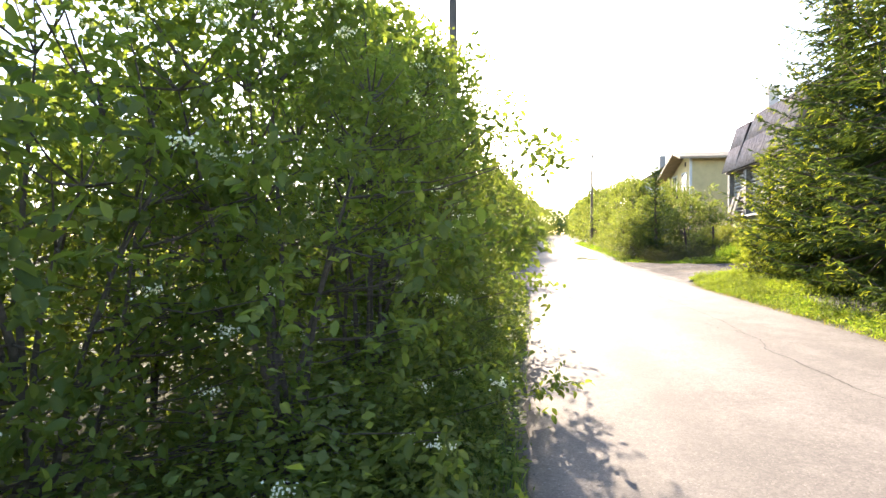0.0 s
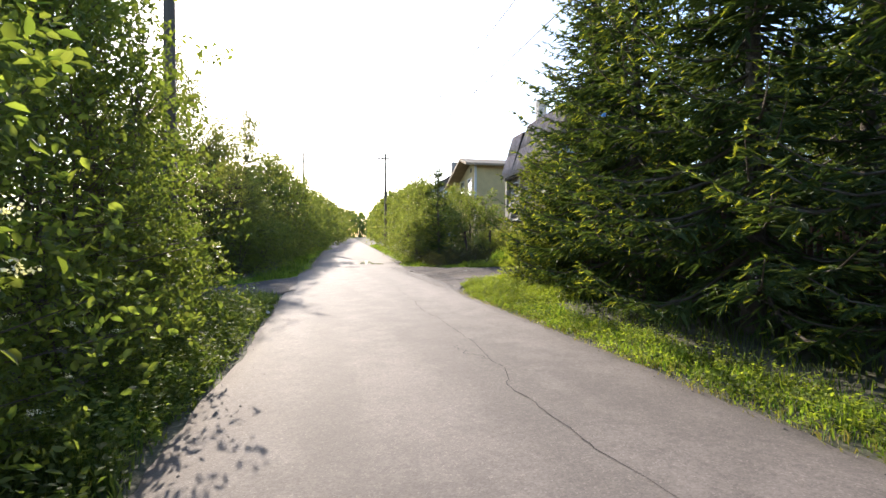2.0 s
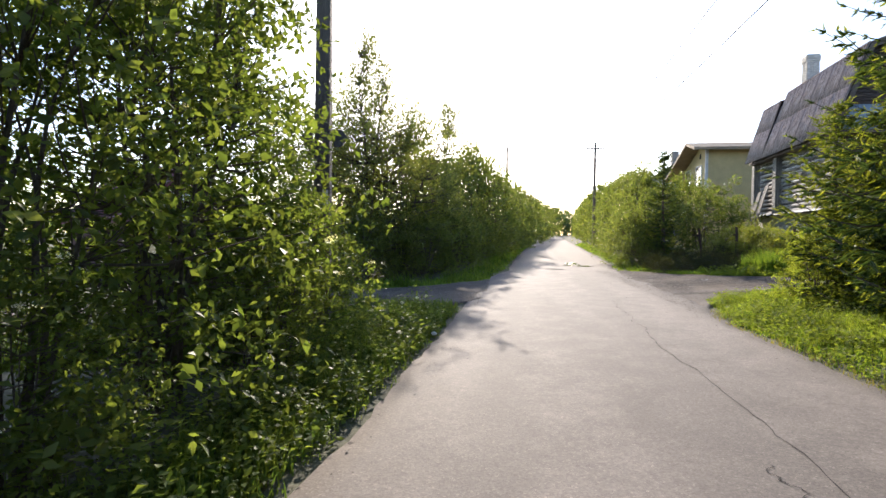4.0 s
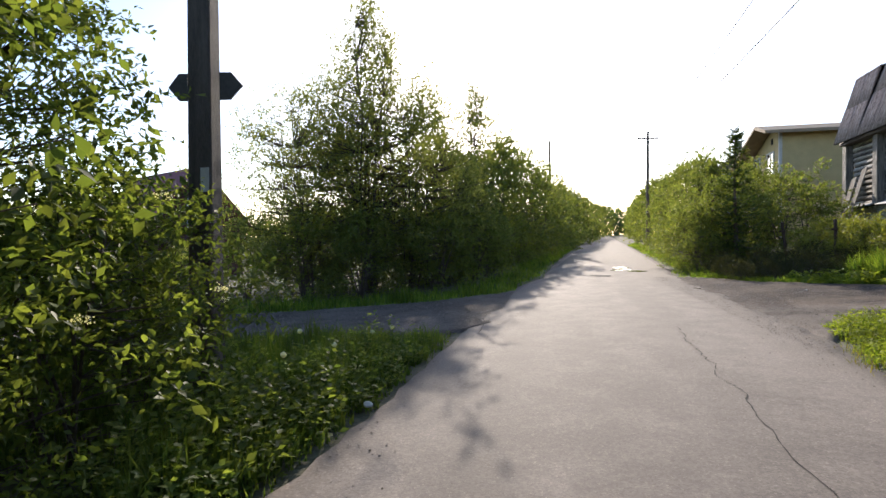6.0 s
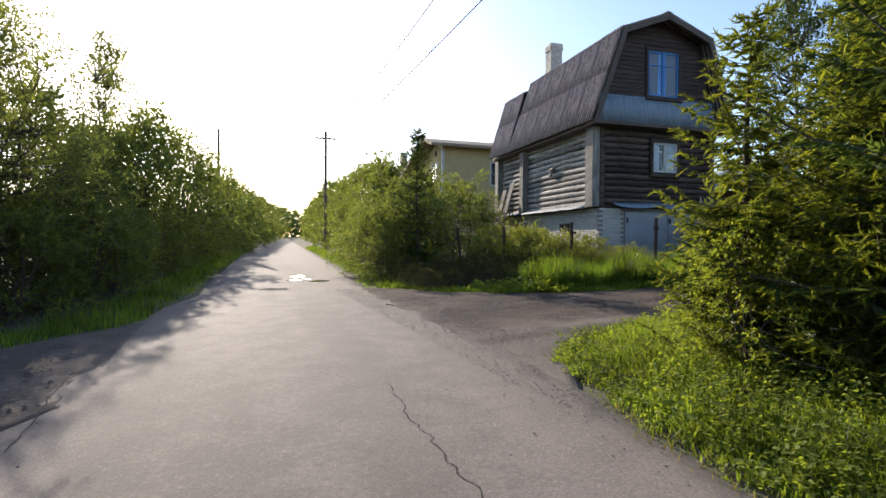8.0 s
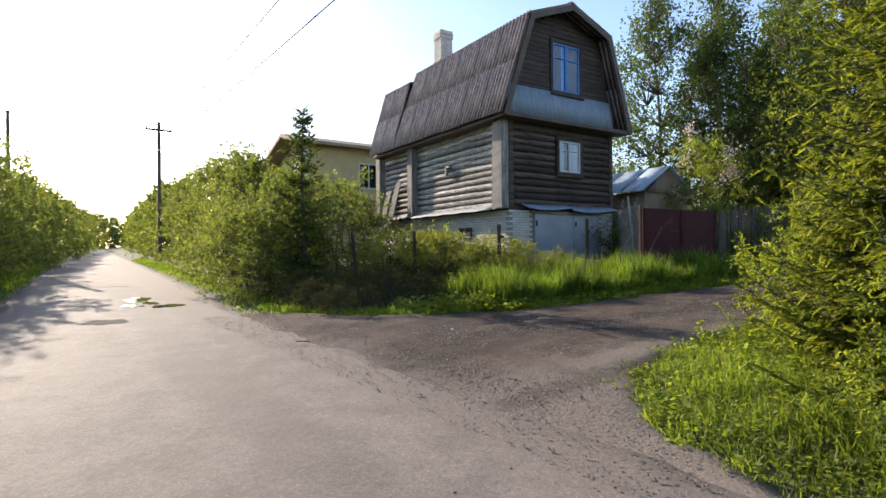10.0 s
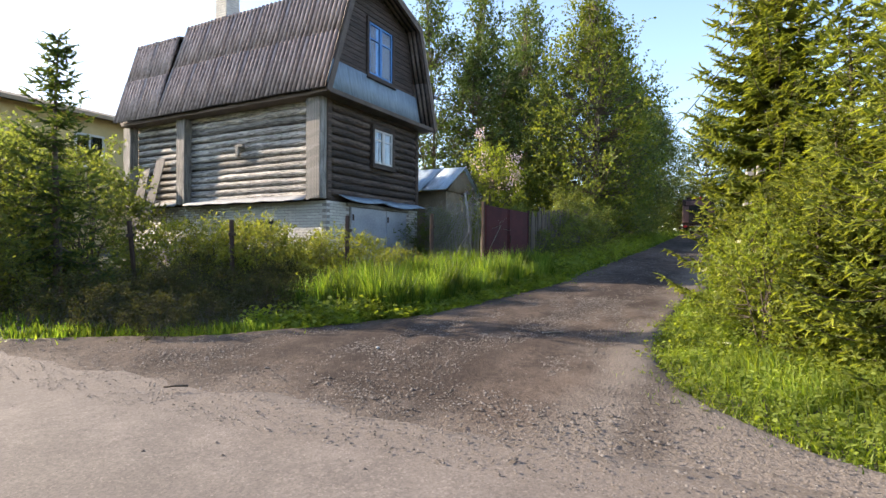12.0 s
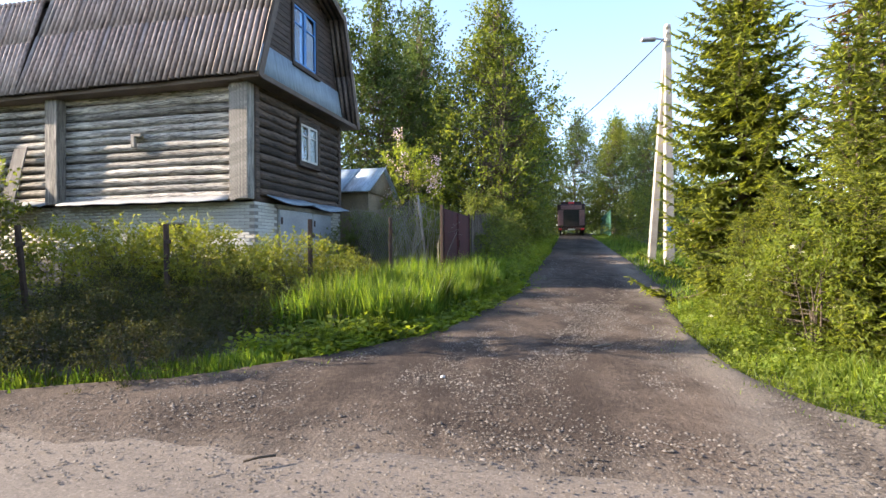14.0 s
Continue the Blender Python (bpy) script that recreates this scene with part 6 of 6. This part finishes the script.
# ---- yard shrubs of the log house ----
yard = [shrub_parts("bush", 1.25, 1.05, 160 + k, (M_BARK, M_LEAF_YARD), clumps=120, twigs=6, leaves=7, leaf=0.056, low=0.05, stems=8, twig=0.2, shape="dome", stem_r=0.012) for k in range(3)]
g = np.random.default_rng(11)
for k in range(20):
    v = k % 5
    x = 10.55 + (k // 5) * 0.85 + g.normal() * 0.15
    y = 27.0 - v * 0.95 - (k // 5) * 0.15 + g.normal() * 0.15
    plant("yard_bush", "low yellow-green thicket bush in the yard", "bush", yard[k % 3], x, y, k * 1.1, (0.98, 0.84, 0.56, 0.42)[k // 5] * (0.9 + 0.2 * g.random()), "yard thicket")

bramble = [shrub_parts("bush", 1.0, 0.85, 165 + k, (M_BARK, M_LEAF_BRAMBLE_SHADED), clumps=120, twigs=6, leaves=7, leaf=0.042, low=0.02, stems=9, twig=0.18, shape="dome", stem_r=0.01) for k in range(2)]
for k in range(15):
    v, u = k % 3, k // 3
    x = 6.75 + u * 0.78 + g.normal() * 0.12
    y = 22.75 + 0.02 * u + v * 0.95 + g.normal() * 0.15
    plant("bramble", "small-leaved bramble bush before the fence, coloured dark for shade", "bush", bramble[k % 2], x, y, k * 1.7, (0.5, 0.62, 0.72)[v] * (0.9 + 0.2 * g.random()), "bramble thicket")

# ---- trees beyond the house ----
lil = shrub_parts("lilac", 3.6, 1.0, 170, (M_BARK, M_LEAF_BRIGHT), clumps=130, twigs=6, leaves=8, leaf=0.075, low=0.12, stems=5, twig=0.26, shape="round", stem_r=0.03, flowers=24, bloom=M_LILAC, petal=0.075)
plant("lilac", "green lilac shrub with pale purple flower heads", "shrub", lil, 20.85, 23.3, 0.5, 1.12)
big = [shrub_parts("tree", 11.5, 3.0, 180 + k, (M_BARK, (M_LEAF_LANE, M_LEAF_FAR, M_LEAF_FAR)[k]), clumps=430, twigs=7, leaves=8, leaf=0.125, low=0.06, stems=3, twig=0.7, shape="tall", stem_r=0.1, wide=0.42) for k in range(3)]
big.append(shrub_parts("tree", 11.5, 1.9, 184, (M_BARK, M_LEAF_FAR), clumps=260, twigs=7, leaves=8, leaf=0.12, low=0.06, stems=2, twig=0.7, shape="tall", stem_r=0.1, wide=0.42))
for k, (x, y, s, v) in enumerate(((27.6, 20.6, 0.98, 0), (32, 21.2, 0.95, 2), (28.5, 26.5, 0.85, 2), (31.2, 25.3, 0.78, 2), (35, 24.4, 0.8, 2), (37, 20.4, 0.95, 2), (43, 19.6, 0.9, 2), (30.5, 27.0, 1.2, 3), (35.5, 25.5, 1.25, 3), (26.8, 28.5, 1.1, 3), (39, 27, 1.3, 3),  (58, 18.5, 1.0, 1), (62, 13.5, 1.05, 1), (56, 10.2, 0.9, 0), (50, 9.5, 0.8, 1), (43, 9.6, 0.75, 2), (66, 9.0, 1.1, 1), (49.5, 20.3, 0.95, 2), (53, 20.8, 1.0, 2))):
    plant("tree", ("sunlit pale green birch above the lane", "tall airy birch behind the house", "dense dark green tree beside the lane", "tall airy birch behind the house")[v], "tree", big[v], x, y, k * 1.3, s, "trees beyond the house")

for k, (x, y, s) in enumerate(((54, 18.4, 1.7), (57.5, 16.6, 1.8), (59, 14.0, 1.8), (56.5, 11.4, 1.6), (47, 19.3, 1.3), (40, 19.4, 1.3), (34, 19.6, 1.2), (29.5, 19.9, 1.1), (25, 21.0, 1.0), (30, 23.5, 1.6), (21, 28, 1.6), (27, 25, 1.5), (17.6, 24.0, 0.6), (18.3, 23.2, 0.6), (17.2, 22.6, 0.5), (16.3, 22.1, 0.45), (15.5, 21.8, 0.42), (29, 11.6, 1.2), (34, 11.2, 1.3), (40, 10.6, 1.4), (46, 10.3, 1.4), (17.3, 23.5, 0.55), (16.6, 25.3, 0.55), (19.5, 21.6, 0.55), (22.5, 21.3, 0.6))):
    plant("shrub", "dark shrub at the edge of the lane", "shrub", dark[k % 3], x, y, k * 2.2, s)

for k, (x, y, sz) in enumerate(((17.0, 20.55, 0.6), (18.4, 20.5, 0.8), (20.1, 20.45, 0.95), (22.0, 20.4, 1.1), (24.0, 20.2, 1.15), (16.6, 21.5, 0.9), (18.0, 21.6, 1.0))):
    plant("bush", "green bush hanging over the paling fence", "shrub", dark[k % 3], x, y, k * 1.9, sz * 0.62, "bushes along the paling fence")

# ---- spruces ----
SP = (M_BARK, M_NEEDLE, M_NEEDLE_NEW)
spr = [spruce_parts(9.5, 2.75, 200 + k, SP, bare=0.09, step=0.31, per=5, gap=0.155, new_share=0.5) for k in range(2)]
back_spr = spruce_parts(9.5, 2.35, 205, SP, bare=0.06, per=3, gap=0.4, new_share=0.15)
DARK_SPRUCE = "tall dark green spruce with pale fresh tips"
for k, (x, y, s) in enumerate(((7.75, 12.7, 0.92), (7.3, 10.4, 0.95), (7.2, 7.7, 1.0), (7.5, 5.0, 1.05), (7.6, 2.3, 1.0), (8.4, -0.6, 1.0), (10.6, 8.6, 1.1), (10.8, 4.4, 1.15), (10.6, 12.4, 1.0), (10.9, 0.8, 1.1))):
    spruce(DARK_SPRUCE + " beside the road", spr[k % 2] if k < 5 else back_spr, x, y, k * 1.1, s)
young = [spruce_parts(4.2, 1.25, 210 + k, (M_BARK, M_NEEDLE_MID, M_NEEDLE_NEW), bare=0.03, step=0.18, per=6, gap=0.085, new_share=0.95, spread=0.28) for k in range(2)]
for k, (x, y, s) in enumerate(((7.5, 15.3, 0.85), (8.7, 14.7, 1.05), (9.6, 15.3, 0.9), (7.5, 14.0, 0.8), (8.4, 15.9, 0.45), (10.6, 14.4, 1.1), (9.2, 16.2, 0.42), (10.1, 16.4, 0.36), (10.9, 15.7, 0.5), (9.0, 15.6, 0.6))):
    spruce("young yellow-green spruce at the lane's corner", young[k % 2], x, y, k * 1.7, s)
lane_spr = spruce_parts(6.8, 1.75, 220, (M_BARK, M_NEEDLE_MID, M_NEEDLE_NEW), bare=0.03, step=0.16, per=8, gap=0.066, new_share=0.95, spread=0.3, bulk=1.1)
spruce("sunlit yellow-green spruce beside the dirt lane", lane_spr, 12.1, 15.6, 0.3, 0.98)
slim = spruce_parts(4.3, 0.8, 216, (M_BARK, M_NEEDLE, M_NEEDLE_MID), bare=0.03, step=0.2, per=6, gap=0.09, new_share=0.6, spread=0.26)
spruce("small slim spruce among roadside shrubs", slim, 7.7, 26.4, 0.4, 1.02)
deadm = spruce_parts(12, 2.3, 230, (M_BARK, M_NEEDLE_DEAD, M_NEEDLE_DEAD), bare=0.18, step=0.4, per=5, gap=0.16, new_share=0, dead=True)
spruce("dying brown spruce with bare limbs", deadm, 17.0, 11.0, 0.0, 1.0, "dead_spruce")
for k, (x, y, s) in enumerate(((7.0, 14.9, 0.4), (8.5, 16.35, 0.42), (9.5, 16.3, 0.36), (13.5, 14.8, 0.8), (15.5, 14.4, 0.75))):
    plant("shrub", "bright green shrub at the lane's corner", "shrub", lowb, x, y, k, s * 1.6, "corner shrubs")

# ---- far woods ----
g = np.random.default_rng(21)
far_c = []
for k in range(1100):
    a = g.random() * 2 * math.pi
    d = 95 + 60 * g.random()
    x, y = 5 + d * math.cos(a), 20 + d * math.sin(a)
    if lerp(y, ROAD_L) - 4 < x < lerp(y, ROAD_R) + 4 and 0 < y < 135:
        continue
    far_c.append((x, y, gz(x, y) + 5.5 * g.random()))
far_c = np.array(far_c)
P = (far_c[:, None] + g.normal(size=(len(far_c), 60, 3)) * (1.9, 1.9, 1.1)).reshape(-1, 3)
fw = leaf_mesh("far_woods", P, g.normal(size=P.shape), g.normal(size=P.shape) + (0, 0, 0.7), 0.6 + 0.55 * g.random(len(P)), 0.45)
tagged(part("far_woods", fw, M_LEAF_FAR), "distant mixed woods around the village", "woods", kind="stuff")

# ---- grass ----
L = lambda y: lerp(y, ROAD_L)
R = lambda y: lerp(y, ROAD_R)
S = lambda x: lerp(x, LANE_S)
N = lambda x: lerp(x, LANE_N)
def corner(g, n):
    x = 5.1 + 6.5 * g.random(n)
    y = 11.8 + 5.9 * g.random(n)
    ok = (x > R(y) - 0.05) & (y < S(x) + 0.05)
    return np.stack([x, y], -1)[ok]


def left_corner(g, n):
    x = -6 + 7 * g.random(n) ** 0.7
    y = 10.8 + 5.2 * g.random(n)
    ok = (x < L(y) + 0.05) & (y < lerp(x, LEFT_S) + 0.1)
    return np.stack([x, y], -1)[ok]


from_right = lambda x, y: x - R(y)
from_left = lambda x, y: L(y) - x
from_corner = lambda x, y: np.minimum(x - R(y), S(x) - y)
from_lane_n = lambda x, y: y - N(x)
from_lane_s = lambda x, y: S(x) - y
from_track_s = lambda x, y: np.minimum(L(y) - x, lerp(x, LEFT_S) - y)
grass("verge_grass", "sunlit short grass verge beside the road", band(lambda y: R(y) - 0.06, lambda y: R(y) + 0.95, -3, 15.0), 16000, 0.05, 0.22, M_GRASS, 1, edge=from_right)
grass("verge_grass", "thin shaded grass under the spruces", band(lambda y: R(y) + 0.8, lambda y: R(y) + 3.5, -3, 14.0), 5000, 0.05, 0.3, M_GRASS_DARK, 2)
grass("corner_grass", "lush grass on the lane corner, coloured lighter for sunlight", corner, 52000, 0.07, 0.3, M_GRASS_SUNLIT, 3, 0.006, 0.6, edge=from_corner, ramp=0.9)
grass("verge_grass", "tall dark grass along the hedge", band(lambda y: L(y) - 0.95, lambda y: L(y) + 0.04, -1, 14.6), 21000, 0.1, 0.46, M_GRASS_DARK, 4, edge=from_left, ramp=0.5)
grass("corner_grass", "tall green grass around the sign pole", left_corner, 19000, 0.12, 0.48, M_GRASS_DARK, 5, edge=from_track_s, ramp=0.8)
grass("tall_grass", "tall bright green grass before the log house", along(lambda x: N(x) + 0.6, lambda x: N(x) + 2.7, 8.9, 15.0, 1.1), 26000, 0.35, 0.78, M_GRASS, 6, 0.009, 0.3)
grass("verge_grass", "short grass edge of the lane", along(lambda x: N(x) - 0.06, lambda x: N(x) + 0.95, 6.0, 15), 16000, 0.06, 0.26, M_GRASS, 7, edge=from_lane_n)
grass("verge_grass", "grass verge below the roadside shrubs", band(lambda y: R(y) - 0.04, lambda y: R(y) + 1.1, 23.4, 60), 8000, 0.06, 0.26, M_GRASS, 8, 0.011, edge=from_right)
grass("lane_grass", "grassy verge along the lane's north side", along(lambda x: N(x) - 0.05, lambda x: N(x) + 2.2, 15, 52), 13000, 0.15, 0.55, M_GRASS, 9, 0.015, edge=from_lane_n, ramp=0.9)
grass("lane_grass", "grassy verge along the lane's south side", along(lambda x: S(x) - 2.4, lambda x: S(x) + 0.05, 11, 52), 14000, 0.1, 0.38, M_GRASS, 10, 0.013, edge=from_lane_s, ramp=0.9)
grass("verge_grass", "grass verge below the far trees", band(lambda y: L(y) - 1.4, lambda y: L(y) + 0.04, 21.4, 60), 9000, 0.08, 0.36, M_GRASS, 11, 0.012, edge=from_left)
grass("verge_grass", "grass strip beyond the dirt track", along(lambda x: lerp(x, LEFT_N) - 0.05, lambda x: lerp(x, LEFT_N) + 1.3, -9, 1.2), 8000, 0.1, 0.4, M_GRASS, 12, 0.009, edge=lambda x, y: y - lerp(x, LEFT_N))
grass("verge_grass", "dry pale grass along the asphalt edge", band(lambda y: R(y) - 0.12, lambda y: R(y) + 0.3, -2, 15), 2600, 0.03, 0.12, M_GRASS_DRY, 13, 0.005, 0.8)
grass("verge_grass", "thin grass tufts straggling onto the gravel", along(lambda x: S(x) - 0.02, lambda x: S(x) + 0.35, 5.6, 14, 2.2), 1500, 0.03, 0.1, M_GRASS, 14, 0.006, 0.7)
grass("verge_grass", "thin grass tufts straggling onto the dirt", along(lambda x: N(x) + 0.02, lambda x: N(x) - 0.3, 5.6, 16, 2.2), 1500, 0.03, 0.1, M_GRASS, 15, 0.006, 0.7)
weeds("verge_weeds", "bright broad-leaved herbs in the lane corner grass", corner, 4000, 0.02, 0.055, M_HERB, 31, per=15, tall=0.3, edge=from_corner, ramp=1.0)
weeds("verge_weeds", "leafy herbs along the sunny verge", band(lambda y: R(y) + 0.02, lambda y: R(y) + 1.0, -2, 15), 2600, 0.02, 0.055, M_HERB, 32, tall=0.24, edge=from_right)
weeds("verge_weeds", "leafy herbs along the hedge's foot", band(lambda y: L(y) - 1.0, lambda y: L(y) - 0.05, -1, 14), 2600, 0.03, 0.075, M_LEAF_HEDGE, 33, tall=0.5, per=12, edge=from_left)
weeds("verge_weeds", "tall leafy herbs below the flowering hedge", band(-2.6, lambda y: L(y) - 0.55, 0.6, 7), 1500, 0.03, 0.065, M_LEAF_HEDGE, 37, tall=0.9, per=20)
weeds("verge_weeds", "leafy herbs around the sign pole", left_corner, 350, 0.03, 0.07, M_LEAF_HEDGE, 34, tall=0.3, edge=from_track_s)
weeds("verge_weeds", "broad-leaved herbs before the tall grass", along(lambda x: N(x) + 0.1, lambda x: N(x) + 1.2, 7.6, 14), 1500, 0.04, 0.1, M_HERB, 35, tall=0.24, edge=from_lane_n)
weeds("verge_weeds", "leafy herbs along the lane's far verge", along(lambda x: N(x) + 0.2, lambda x: N(x) + 2.4, 14, 40), 1800, 0.06, 0.13, M_HERB, 38, tall=0.5)

def thicket(g, n):
    x, y = 6.2 + 4.4 * g.random(n), 21.5 + 5.8 * g.random(n)
    ok = (y > N(x) + 0.9) & (x > R(y) + 0.9)
    return np.stack([x, y], -1)[ok]


weeds("thicket_weeds", "leafy undergrowth before the fence, coloured dark for shade", thicket, 900, 0.03, 0.07, M_LEAF_BRAMBLE_SHADED, 36, tall=0.45)

# ---- dandelions gone to seed ----
bm = bmesh.new()
bmesh.ops.create_icosphere(bm, subdivisions=2, radius=0.028)
for f in list(bm.verts):
    f.co *= 0.92 + 0.16 * noise.noise(f.co * 90)
head_me = bpy.data.meshes.new("seed_head")
bm.to_mesh(head_me), bm.free()
head_me.materials.append(M_PETAL)
for x, y, h in ((-0.15, 12.3, 0.42), (0.05, 12.9, 0.38), (0.15, 13.7, 0.35), (-0.5, 13.3, 0.45), (0.25, 14.1, 0.33)):
    d = thing("dandelion", "white dandelion seed head standing in the grass", "flower", Matrix.Translation((x, y, float(gz(x, y)))), "dandelions")
    part("stalk", Builder().tube([(0, 0, -0.02), (0.02, 0.01, h * 0.6), (0.015, 0, h)], 0.004, 5), M_GRASS_DARK, d)
    part("seed_head", head_me, None, d, m=Matrix.Translation((0.015, 0, h + 0.02)))

# ---- plinth bricks ----
bm = rounded((-0.012, 0, 0), (0.0, 0.245, 0.062), 0)
bmesh.ops.bevel(bm, geom=bm.edges[:], offset=0.004, segments=1, affect="EDGES")
brick = bpy.data.meshes.new("brick")
bm.to_mesh(brick), bm.free()
brick.materials.append(M_BRICK)
rest = Builder()
rows_n = 17
for r in range(rows_n):
    z = Z_PLINTH - 0.03 - 0.062 - r * 0.0735
    v = 0.02 - (0.125 if r % 2 else 0)
    while v < HL - 0.28:
        if not (1.62 < v < 2.42 and 1.9 < z < 2.26) and v > -0.05:
            if v < 3.6 and r < 15:
                part("brick", brick, None, plinth, m=Matrix.Translation((0.028, v, z)))
            else:
                rest.box((0.018, v, z), (0.03, v + 0.245, z + 0.062))
        v += 0.257
    u = 0.04 + (0.125 if r % 2 else 0)
    while u < HW - 0.2:
        if (u + 0.24 < 0.95) or u > 3.7:
            part("brick", brick, None, plinth, m=Matrix.Translation((u + 0.245, 0.028, z)) @ Matrix.Rotation(radians(90), 4, "Z"))
        u += 0.257
tagged(part("brickwork", rest, M_BRICK, plinth), kind="stuff")
